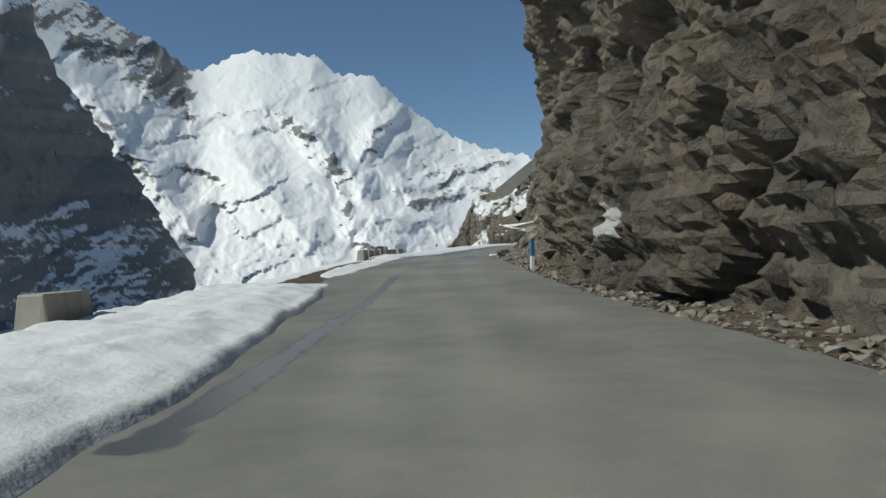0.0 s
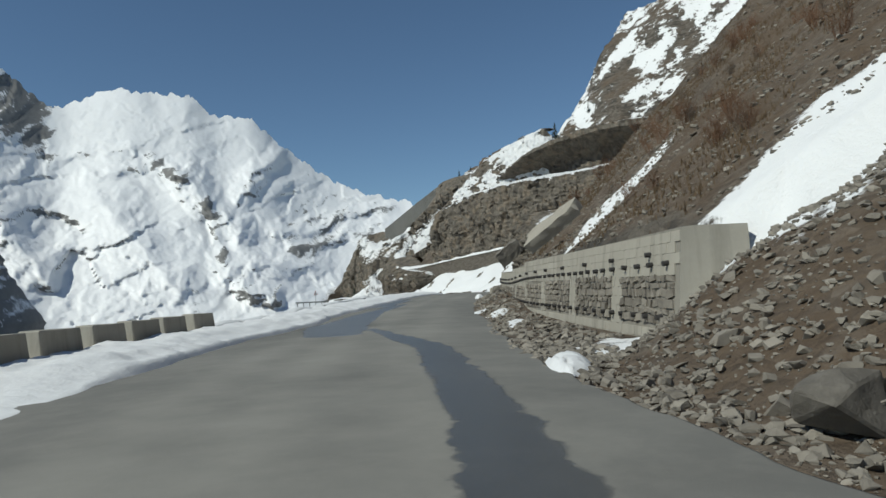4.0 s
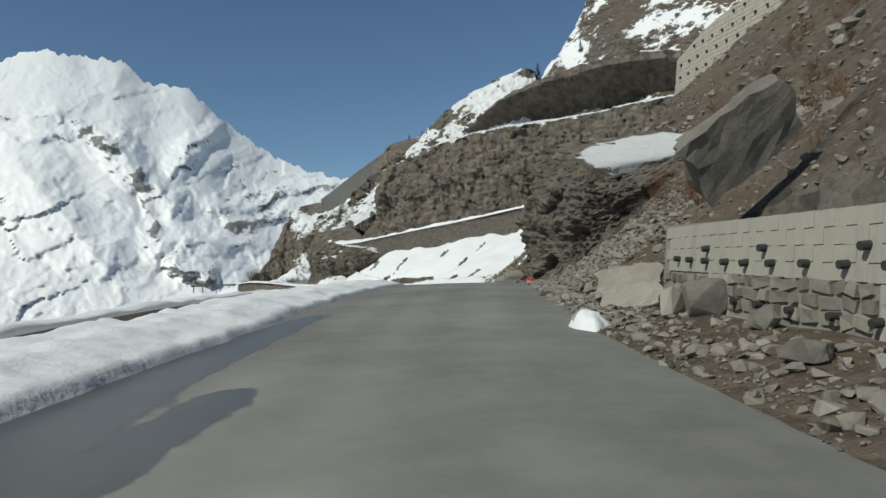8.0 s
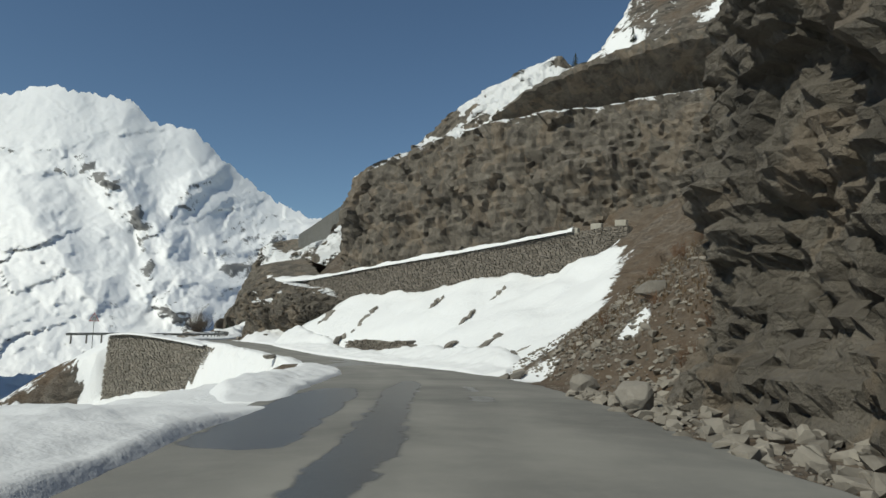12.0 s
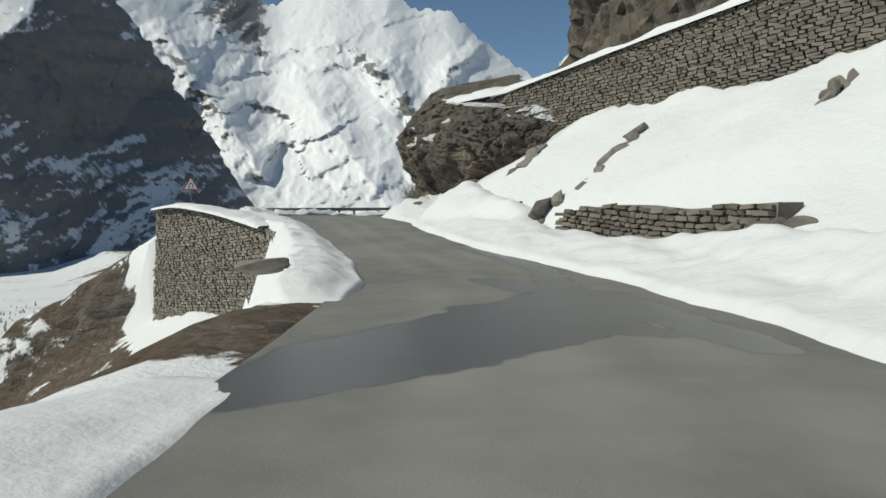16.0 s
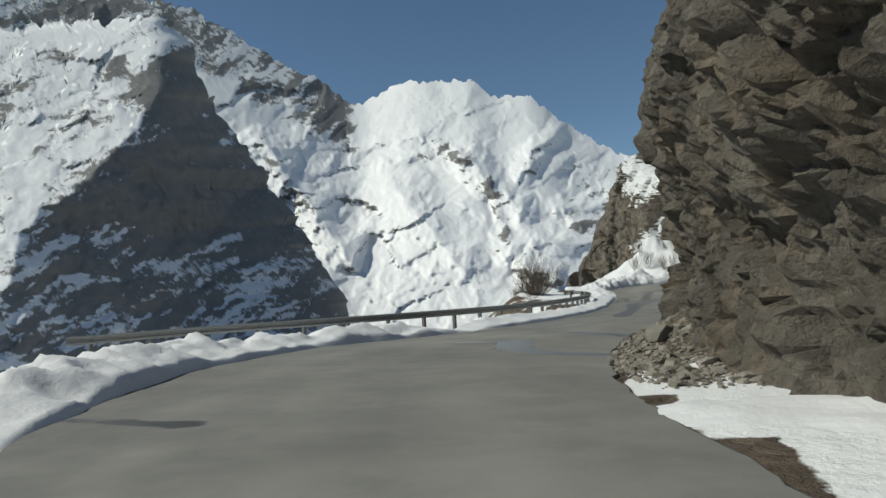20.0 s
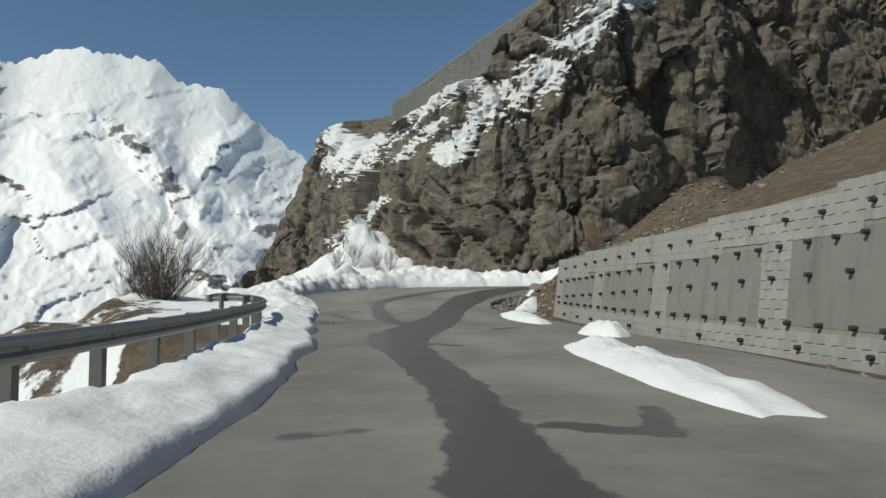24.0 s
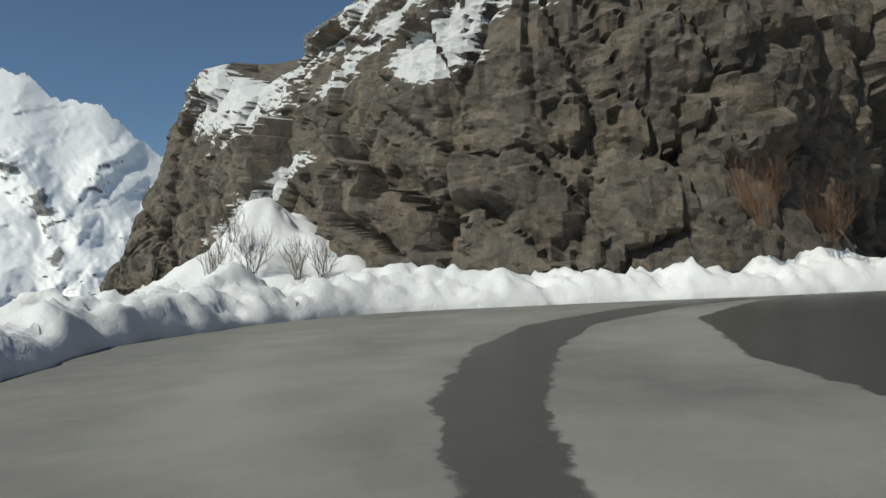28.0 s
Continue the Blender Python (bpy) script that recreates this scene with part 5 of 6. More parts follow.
for _i, (_x, _y, _rx, _ry, _t, _h) in enumerate([
    (6.1, 62.2, 2.2, 0.5, 78, 0.1), (7.0, 67.8, 1.5, 0.5, 75, 0.14), (7.3, 72.0, 1.0, 0.4, 75, 0.12), (3.9, 51.3, 1.5, 0.4, 75, 0.25), (11.4, 90.2, 0.7, 0.4, 70, 0.35),
    (17.1, 231.5, 5.2, 0.8, 80, 0.35), (20.4, 247.5, 3.4, 0.7, 85, 0.3), (20.0, 239.0, 1.2, 0.7, 80, 0.5), (22.4, 253.0, 2.6, 0.6, 65, 0.3), (25.0, 258.8, 2.0, 0.5, 60, 0.25), (16.0, 222.0, 0.9, 0.35, 60, 0.15),
]):
    patch("melting white snow heap beside the wall", _x, _y, _rx, _ry, _t, _h, 300 + _i)
patch("flat sheet of snow on the road shoulder", 15.9, 192.0, 3.5, 2.5, 8, 0.2, 340, 0.12)
patch("deep snow drift against the foot of the rock", 16.6, 186.0, 2.8, 4.6, 15, 1.1, 341)

def snow_cone():
    a, r = np.linspace(0, 2 * np.pi, 61), np.linspace(0, 1, 26)
    A, R = np.meshgrid(a, r, indexing="ij")
    rim = 0.8 + 0.4 * fbm(np.cos(A) * 1.4 + 9, np.sin(A) * 1.4, octaves=3, seed=346)
    x, y = 20.2 + np.cos(A) * R * rim * 13, 300.5 + np.sin(A) * R * rim * 11.0
    lump = fbm(x / 3, y / 3, octaves=5, seed=347)
    z = 2.8 + 8.4 * (1 - R) ** 1.1 * (0.75 + 0.5 * lump) + 2.2 * (lump - 0.5) * R + 0.7 * (fbm((x - 0.6 * y) / 1.3, (y + x) / 5, octaves=4, seed=349, ridged=True) - 0.5)
    z[:, -1] -= 2.0
    tagged(new("snow_cone", grid_mesh("snow_cone", np.stack([x, y, z], -1), SNOW)), "tall avalanche cone of snow at the foot of the cliff", "snow cone")


snow_cone()


def snow_cap(label, rows, width, height, seed):
    """A cushion of snow along the top of a wall."""
    w = Line(rows, 0.0)
    n, m = int(w.length / 0.25), 14
    P = np.zeros((n + 1, m, 3))
    for k in range(n + 1):
        s = w.length * k / n
        o, t, out, H = w.at(s)
        for j in range(m):
            a = math.pi * j / (m - 1)
            P[k, j] = (o + out * (width * 0.5 * math.cos(a) - width * 0.42) + Vector((0, 0, H + height * max(0.0, math.sin(a)) ** 0.6 - 0.04)))[:]
    lum = fbm(P[..., 0] * 0.7, P[..., 1] * 0.7, octaves=4, seed=seed)
    P[..., 2] += (lum - 0.5) * height * 1.6 * np.sin(np.linspace(0, np.pi, m))[None]
    tagged(new("snow_drift", grid_mesh("snow_drift", P, SNOW)), label, "snow drift")


snow_cap("thick snow cap lying along the top of the stone wall", [(39.5, 164.6, 10, 12.35), (32.6, 172, 8.6, 11.1), (27.3, 178, 7.8, 10.3), (21.4, 184.7, 7.5, 9.3), (19.6, 186.5, 7.6, 8.95)], 1.9, 0.4, 351)
snow_cap("uneven snow lying along the wall below the bend", [(11.0, 175.8, -1.2, 2.5)] + BEND_WALL[2:], 1.5, 0.2, 353)
snow_cap("thin snow lying along the stone parapet", [(-5.6, 70, 1.0, 1.55), (-3.4, 77, 1.2, 1.8), (-1.2, 86, 1.5, 2.15), (2.0, 98, 2.0, 2.6), (5.3, 109, 2.3, 2.8)], 0.85, 0.16, 354)
snow_cap("overhanging snow lip on top of the rock nose", [(21.5, 185.2, 7.5, 9.2), (18.3, 187.2, 7.6, 8.95), (16.6, 190.5, 7.6, 9.1), (15.9, 194, 7.6, 9.5)], 2.6, 0.55, 352)

# ---- stones ----


def scatter(label, name, boxes, seed, keep=None):
    """Loose stones lying on the ground as one heap. boxes: x0, x1, y0, y1 by distance from the right edge, count, sizes."""
    rng = np.random.RandomState(seed)
    pieces = []
    for d0, d1, y0, y1, count, s0, s1 in boxes:
        k = np.where((RIGHT[:, 1] >= y0) & (RIGHT[:, 1] <= y1))[0]
        k = k[rng.randint(0, len(k), count)]
        across = RIGHT[k] - LEFT[k]
        across /= np.hypot(*across.T)[:, None]
        d = d0 + (d1 - d0) * rng.rand(count) ** 1.4
        q = RIGHT[k] + across * d[:, None] + rng.uniform(-0.5, 0.5, (count, 2))
        z = ground_at(q[:, 0], q[:, 1])
        inside = np.where(keep(q[:, 0], q[:, 1]), road_place(q[:, 0], q[:, 1])[1], -9)
        size = s0 + (s1 - s0) * rng.rand(count) ** 2.6
        for i in range(count):
            if inside[i] < -0.1:
                continue
            v, f = STONES[rng.randint(8)]
            m = np.array(Euler((rng.uniform(-0.45, 0.45), rng.uniform(-0.45, 0.45), rng.uniform(0, 6.28))).to_matrix()) * size[i]
            pieces.append((v @ m.T + np.array([q[i, 0], q[i, 1], z[i] + size[i] * 0.08]), f))
    ob = new(name, joined(name, pieces, STONE))
    return tagged(ob, label, "scree", kind="stuff")


def clear_of_walls(x, y):
    ok = np.abs(signed_line(x, y, np.array([(6.5, 53.2, 0), (22, 49.5, 0)]))[0]) > 1.4
    for line in WALLS:
        w = np.array(line)
        f, _ = signed_line(x, y, w)
        ok &= ~((y > w[0, 1] - 1) & (y < w[-1, 1] + 0.5) & (f > -0.25) & (f < 1.4))
    return ok


scatter("grey-brown flat broken stones covering the slope", "scree", [
    (0.1, 2.4, -12, 34, 1300, 0.08, 0.4), (0.1, 14, 36, 55, 17000, 0.05, 0.26), (0.3, 10, 36, 52, 110, 0.3, 0.55), (0.1, 2.2, 52, 98, 4200, 0.05, 0.34), (2.6, 12, 54, 98, 1800, 0.08, 0.36), (0.1, 4.5, 96, 131, 3400, 0.08, 0.6), (2, 14, 122, 142, 1500, 0.1, 0.55),
    (0.2, 6.0, 195.5, 213, 8000, 0.05, 0.26), (0.4, 4.5, 193.6, 197, 1200, 0.05, 0.3), (0.4, 5.0, 196, 212, 160, 0.25, 0.5), (0.5, 2.6, 206, 250, 500, 0.06, 0.3), (0.1, 7, 248, 262, 2600, 0.06, 0.45), (1.0, 14, 246, 262, 5000, 0.06, 0.4), (8, 45, 40, 130, 1500, 0.1, 0.6), (0.0, 0.5, -12, 136, 5000, 0.03, 0.1), (0.0, 0.6, 196, 262, 2500, 0.03, 0.1), (1.0, 12, 98, 112, 5000, 0.08, 0.4), (8, 40, 96, 140, 900, 0.3, 1.2), (1.5, 16, 126, 146, 3500, 0.07, 0.35), (2.5, 16, 54, 98, 3500, 0.06, 0.3),
], 71, clear_of_walls)


def boulder_mesh(name, seed, flat, mat):
    rng = random.Random(seed)
    bm = stone_bm(rng, flat, 20, 0.25)
    edges = [e for e in bm.edges]
    bmesh.ops.bevel(bm, geom=edges, offset=0.03, segments=1, affect="EDGES", clamp_overlap=True)
    bmesh.ops.triangulate(bm, faces=bm.faces)
    bmesh.ops.subdivide_edges(bm, edges=bm.edges, cuts=1)
    for v in bm.verts:
        n = noise.noise(v.co * 5 + Vector((seed, 0, 0))) * 0.035 + noise.noise(v.co * 13) * 0.012
        v.co += v.co.normalized() * n
    return mesh_of(name, bm, mat, False)


def boulder(label, x, y, size, seed, turn=(0, 0, 0), up=0.28, name="boulder", mat=None, z=None, group="fallen boulders beside the road"):
    sx, sy, sz = size
    ob = new(name, boulder_mesh(name, seed, 0.9, mat or BOULDER))
    base = float(ground_at(x, y)) if z is None else z
    ob.matrix_basis = pose(x, y, base + sz * up, *turn) @ Matrix.Diagonal((sx, sy, sz, 1))
    return tagged(ob, label, "boulder", group)


for _i, (_x, _y, _sx, _sy, _sz) in enumerate([
    (4.0, 45.6, 1.1, 0.8, 0.7), (5.0, 42.7, 0.9, 0.7, 0.7), (5.6, 42.0, 1.3, 1.0, 0.9), (3.7, 38.5, 0.5, 0.4, 0.3), (4.3, 38.3, 0.6, 0.4, 0.35), (5.4, 34.8, 1.6, 0.9, 0.6), (4.3, 33.2, 0.6, 0.5, 0.4), (12.1, 87.8, 0.9, 0.6, 0.9), (12.5, 86.6, 0.5, 0.5, 0.9), (11.6, 86.0, 0.6, 0.5, 0.4), (10.6, 84.2, 0.7, 0.6, 0.35), (19.6, 116.0, 1.6, 1.3, 1.2), (20.6, 112.5, 1.2, 1.0, 0.9), (22.6, 126.5, 1.3, 1.0, 1.0), (24.0, 131.5, 1.0, 0.8, 0.8),
    (18.2, 180.8, 1.3, 0.9, 1.5), (13.2, 200.5, 0.9, 0.7, 0.6), (14.2, 196.2, 1.2, 0.8, 0.5), (25.0, 258.4, 1.2, 0.9, 0.7), (22.6, 254.4, 0.6, 0.5, 0.4), (24.2, 256.0, 0.7, 0.6, 0.4), (20.5, 249.4, 0.6, 0.5, 0.4), (28.5, 135.2, 1.6, 1.1, 0.9), (17.6, 225.4, 0.5, 0.4, 0.25), (18.2, 229.8, 0.4, 0.35, 0.2),
]):
    boulder("angular grey-brown fallen boulder beside the road", _x, _y, (_sx, _sy, _sz), 400 + _i, (0, 0, _i * 47))
for _i, (_x, _y, _sx, _sy, _sz, _t) in enumerate([(11.9, 88.4, 0.75, 0.5, 0.7, (0, 5, 15)), (11.3, 90.3, 0.9, 0.6, 0.5, (0, -15, 50))]):
    boulder("pale grey angular fallen boulder with broken faces", _x, _y, (_sx, _sy, _sz), 430 + _i, _t, 0.3, mat=PALE_SLAB)
# rocks that stand out of the snow slope
def snow_rib(x, y, length, wide, high, turn, seed):
    """A broken rib of rock standing out of the snow."""
    rng = random.Random(seed)
    bm = bmesh.new()
    n = max(3, int(length / 0.45))
    for k in range(n):
        u = (k + 0.5) / n - 0.5
        piece = stone_bm(rng, 0.8, 16, 0.3)
        piece.transform(pose(u * length, rng.uniform(-0.25, 0.25) * wide, rng.uniform(-0.2, 0.1) * high, rng.uniform(-12, 12), rng.uniform(-18, 18), rng.uniform(-40, 40)) @ Matrix.Diagonal((length / n * rng.uniform(1.6, 2.6), wide * rng.uniform(0.8, 1.2), high * rng.uniform(0.7, 1.4) * (1 - 1.2 * abs(u)), 1)))
        me = bpy.data.meshes.new("piece")
        piece.to_mesh(me)
        piece.free()
        bm.from_mesh(me)
        bpy.data.meshes.remove(me)
    bmesh.ops.bevel(bm, geom=list(bm.edges), offset=0.02, segments=1, affect="EDGES", clamp_overlap=True)
    ob = new("snow_rock", mesh_of("snow_rock", bm, BOULDER))
    g0, g1 = (float(ground_at(x + k * math.cos(radians(turn)), y + k * math.sin(radians(turn)))) for k in (-0.5 * length, 0.5 * length))
    ob.matrix_basis = pose(x, y, (g0 + g1) / 2 + 0.05, 0, -math.degrees(math.atan2(g1 - g0, length)), turn)
    return tagged(ob, "dark broken rock rib standing out of the snow slope", "rock", "dark rocks standing out of the snow slope")


for _i, _row in enumerate([(26.9, 156.9, 3.0, 0.9, 0.7, 35), (25.9, 163.8, 1.9, 0.9, 1.1, 125), (24.2, 173.6, 4.4, 0.7, 0.8, 50), (21.8, 172.0, 2.2, 0.8, 0.8, 40), (20.6, 173.6, 1.8, 0.8, 0.7, 60), (19.4, 176.0, 1.8, 0.9, 0.8, 50), (21.5, 178.4, 2.4, 1.0, 1.0, 45), (30.5, 163.5, 3.4, 0.5, 0.5, 40), (33.5, 165.5, 2.4, 0.5, 0.5, 38), (29.5, 169.5, 2.6, 0.5, 0.5, 50), (25.9, 152.4, 2.6, 0.9, 0.55, 100), (25.6, 141.0, 1.8, 1.0, 0.7, 50), (28.6, 152.6, 2.8, 0.9, 0.6, 35), (27.8, 147.2, 2.2, 0.5, 0.4, 40)]):
    snow_rib(*_row, 450 + _i)
boulder("grey flat-topped boulder sunk in the snow drift", 16.1, 183.6, (0.62, 0.5, 0.36), 482, (6, 0, 20), 0.3, z=3.32)
boulder("pale rounded rock slab lying on the snow bank", 16.2, 162.6, (1.3, 0.65, 0.55), 481, (0, 0, 40), 0.35, "edge_rock", z=2.05, group="rocks at the edge of the drop")


def slab(a, b, scale, face, label, mat=None, wide=1.0):
    """A flat rock that leans up the slope from a to b."""
    bm = bmesh.new()
    box(bm, (4.7, 1.5, 1.0))
    bmesh.ops.subdivide_edges(bm, edges=bm.edges, cuts=6, use_grid_fill=True)
    for v in bm.verts:
        c = v.co.copy()
        k = abs(c.x) / 2.35
        v.co.y *= 1 - 0.25 * max(0, c.x / 2.35) ** 1.5
        v.co.x += 0.5 * noise.noise(Vector((c.y * 1.2, c.z, 3))) * k + 0.35 * c.y * 0.5
        v.co += Vector((noise.noise(c * 1.6), noise.noise(c * 1.6 + Vector((9, 0, 0))), noise.noise(c * 2.1 + Vector((0, 7, 0))))) * 0.14
    ob = new("rock_slab", mesh_of("rock_slab", bm, mat or PALE_SLAB, False))
    a, b, face = Vector(a), Vector(b), Vector(face)
    t = (b - a).normalized()
    n = (face - t * face.dot(t)).normalized()
    m = Matrix((t, n.cross(t), n)).transposed().to_4x4()
    m.translation = (a + b) / 2 - n * 0.55 * scale
    ob.matrix_basis = m @ Matrix.Diagonal((scale, scale * wide, scale, 1))
    return tagged(ob, label, "boulder")


slab((9.55, 72.6, 4.85), (11.7, 70.9, 6.7), 0.62, (-0.8, -0.15, 0.6), "large pale leaning rock slab resting on the slope")
# this slab takes the darker stone in place of the shade on it
slab((12.6, 88.6, 4.75), (13.8, 87.8, 5.85), 0.4, (-0.35, -0.8, -0.45), "jutting rock slab above the end of the wall, darkened for shade", BOULDER, 1.9)
slab((14.2, 95.3, 2.95), (15.5, 94.6, 3.25), 0.36, (-0.4, -0.6, 0.7), "pale broken rock block lying at the foot of the slope", PALE_SLAB, 1.7)
slab((13.7, 94.3, 2.55), (14.9, 93.6, 2.75), 0.31, (-0.5, -0.6, 0.6), "pale flat rock block lying before a larger one", PALE_SLAB, 1.7)

# ---- parapet blocks ----


def parapet_block():
    bm = bmesh.new()
    box(bm, (0.62, 1.9, 0.95), (0, 0, 0.3), 0.03)
    for v in bm.verts:
        if v.co.z > 0.5:
            v.co.x *= 0.72
            v.co.y *= 0.93
    bmesh.ops.subdivide_edges(bm, edges=bm.edges, cuts=2)
    for v in bm.verts:
        v.co += Vector((1, 1, 1)) * noise.noise(v.co * 3) * 0.02
    ob = new("parapet_block", mesh_of("parapet_block", bm, BLOCK))
    return tagged(ob, "weathered concrete parapet block at the road edge", "parapet block", "parapet blocks along the open side of the road")


_block = parapet_block()
_spots = [(-7.7, 9.6, 6), (-7.1, 12.6, 4), (-6.1, 52.4, -4), (-5.9, 54.9, -6), (-5.7, 57.3, -7), (-5.4, 59.7, -8), (-5.1, 62.1, -10), (-4.8, 64.5, -10), (-4.3, 66.9, -12)]
for _i, (_x, _y, _r) in enumerate(_spots):
    _m = pose(_x, _y, float(np.interp(_y, LEFT[:300, 1], ROADZ[:300])) + 0.02, 0, 0, _r)
    if _i:
        copy_thing(_block, _m)
    else:
        _block.matrix_basis = _m

# ---- marker post ----
_post = holder("marker_post", pose(3.75, 29.0, float(ground_at(3.75, 29.0)), 0, 1.5, 8), "blue and white painted stone marker post", "marker post")
part("base", box(bmesh.new(), (0.16, 0.14, 0.62), (0, 0, 0.25), 0.012), WHITE, _post, "white painted base")
part("band", box(bmesh.new(), (0.156, 0.136, 0.62), (0, 0, 0.87), 0.012), BLUE, _post, "blue painted band")
part("cap", box(bmesh.new(), (0.15, 0.13, 0.13), (0, 0, 1.245), 0.02), RUST, _post, "rust-brown top")


def tube(name, points, radius, segments=8):
    """A bent round bar through points, as a mesh."""
    bm = bmesh.new()
    pts = [Vector(p) for p in points]
    rings = []
    for i, p in enumerate(pts):
        t = (pts[min(i + 1, len(pts) - 1)] - pts[max(i - 1, 0)]).normalized()
        side = t.cross(Vector((0.31, 0.42, 0.85))).normalized()
        up = t.cross(side)
        r = radius[i] if isinstance(radius, (list, tuple)) else radius
        rings.append([bm.verts.new(p + (side * math.cos(a) + up * math.sin(a)) * r) for a in (2 * math.pi * k / segments for k in range(segments))])
    for a, b in zip(rings, rings[1:]):
        for k in range(segments):
            bm.faces.new((a[k], a[(k + 1) % segments], b[(k + 1) % segments], b[k]))
    for r in (rings[0][::-1], rings[-1]):
        bm.faces.new(r)
    return bm


_hose = holder("hose", pose(4.75, 43.5, float(ground_at(4.75, 43.5))), "green plastic water pipe arching out of the scree", "pipe")
_arc = [(1.05 * (1 - math.cos(math.pi * k / 20)) / 2, -0.12 * k / 20, 0.95 * math.sin(math.pi * k / 20) ** 0.75 - 0.05 + 0.3 * k / 20) for k in range(21)]
part("sleeve", tube("sleeve", _arc[:8], 0.032), PIPE, _hose, "dark pipe end")
part("pipe", tube("pipe", _arc[7:], 0.03), HOSE, _hose)


def rag():
    bm = bmesh.new()
    bmesh.ops.create_grid(bm, x_segments=8, y_segments=8, size=0.22)
    for v in bm.verts:
        v.co.z = 0.16 + 0.14 * noise.noise(v.co * 6) - 0.5 * (v.co.x**2 + v.co.y**2)
    bmesh.ops.solidify(bm, geom=bm.faces, thickness=0.012)
    ob = new("rag", mesh_of("rag", bm, RED, True))
    ob.matrix_basis = pose(19.6, 113.7, float(ground_at(19.6, 113.7)) + 0.05, 20, 0, 40)
    tagged(ob, "crumpled faded red cloth lying among the stones", "cloth")


rag()

# ---- guard rail ----


def guard_rail():
    rows = [(-6.5, 204.5, 2.9), (-3.4, 207.8, 2.95), (0.2, 211.5, 2.95), (3.6, 215.3, 2.95), (6.2, 220, 2.93), (8.0, 226, 2.92), (9.3, 233, 2.93), (10.1, 240, 2.97), (10.25, 245.5, 3.02), (9.7, 249.5, 3.1), (8.6, 251.6, 3.15), (7.6, 252.3, 3.1)]
    r = dense(rows, 0.4)
    rail = holder("guard_rail", pose(0, 0, 0), "grey galvanised steel crash barrier on steel posts", "guard rail")
    t = np.gradient(r[:, :2], axis=0)
    t /= np.hypot(*t.T)[:, None]
    n = np.stack([t[:, 1], -t[:, 0]], 1)
    prof = [(0.0, 0.155), (0.035, 0.15), (0.08, 0.11), (0.08, 0.06), (0.02, 0.02), (0.02, -0.02), (0.08, -0.06), (0.08, -0.11), (0.035, -0.15), (0.0, -0.155)]
    P = np.zeros((len(r), len(prof) * 2, 3))
    for j, (o, h) in enumerate(prof + [(o - 0.012, h) for o, h in prof[::-1]]):
        P[:, j, :2] = r[:, :2] + n * o
        P[:, j, 2] = r[:, 2] + h
    part("beam", grid_mesh("beam", P, STEEL, shade=False), None, rail)
    post = mesh_of("post", box(bmesh.new(), (0.18, 0.13, 1.3), (0, 0, -0.5), 0.01), POST_STEEL)
    spacer = mesh_of("spacer", box(bmesh.new(), (0.16, 0.12, 0.28), (0, 0, 0), 0.01), POST_STEEL)
    s = np.r_[0, np.cumsum(np.hypot(*np.diff(r[:, :2], axis=0).T))]
    d = 0.6
    while d < s[-1]:
        i = int(np.searchsorted(s, d))
        a = math.degrees(math.atan2(t[i, 1], t[i, 0])) - 90
        m = pose(r[i, 0] - n[i, 0] * 0.16, r[i, 1] - n[i, 1] * 0.16, r[i, 2], 0, 0, a)
        part("post", post, None, rail, place=m)
        part("spacer", spacer, None, rail, place=pose(r[i, 0] - n[i, 0] * 0.06, r[i, 1] - n[i, 1] * 0.06, r[i, 2], 0, 0, a))
        d += 2.0
    i = len(r) - 1
    part("end_plate", tube("end_plate", [(r[i, 0], r[i, 1], r[i, 2] + 0.16), (r[i, 0], r[i, 1], r[i, 2] - 0.16)], 0.13, 12), STEEL, rail, "rounded rail end")


guard_rail()

# ---- road sign ----


def road_sign():
    x, y = -1.7, 195.6
    g = float(ground_at(x, y))
    sign = holder("road_sign", pose(x, y, g, 0, 0, 28), "triangular white warning sign with a red rim on a post", "road sign")
    top = 4.75 - g
    part("post", tube("post", [(0, 0.03, -0.3), (0, 0.03, top + 0.3)], 0.035), POST_STEEL, sign)

    def tri(size, y0, y1):
        bm = bmesh.new()
        vs = [[bm.verts.new((size * math.sin(a), yy, top + size * math.cos(a))) for a in (0, 2.0944, 4.1888)] for yy in (y0, y1)]
        bm.faces.new(vs[0])
        bm.faces.new(vs[1][::-1])
        for k in range(3):
            bm.faces.new((vs[0][k], vs[1][k], vs[1][(k + 1) % 3], vs[0][(k + 1) % 3]))
        return bm

    part("rim", tri(0.62, -0.02, 0.0), RED, sign, "faded red rim")
    part("board", tri(0.5, -0.026, -0.021), WHITE, sign, "white board")
    bend = [(-0.12, -0.034, top - 0.2), (-0.12, -0.034, top + 0.02), (-0.09, -0.034, top + 0.12), (0, -0.034, top + 0.16), (0.09, -0.034, top + 0.12), (0.12, -0.034, top + 0.02), (0.12, -0.034, top - 0.2)]
    part("symbol", tube("symbol", bend, 0.03, 6), BLACK, sign, "black hairpin bend symbol")


road_sign()

# ---- plants ----


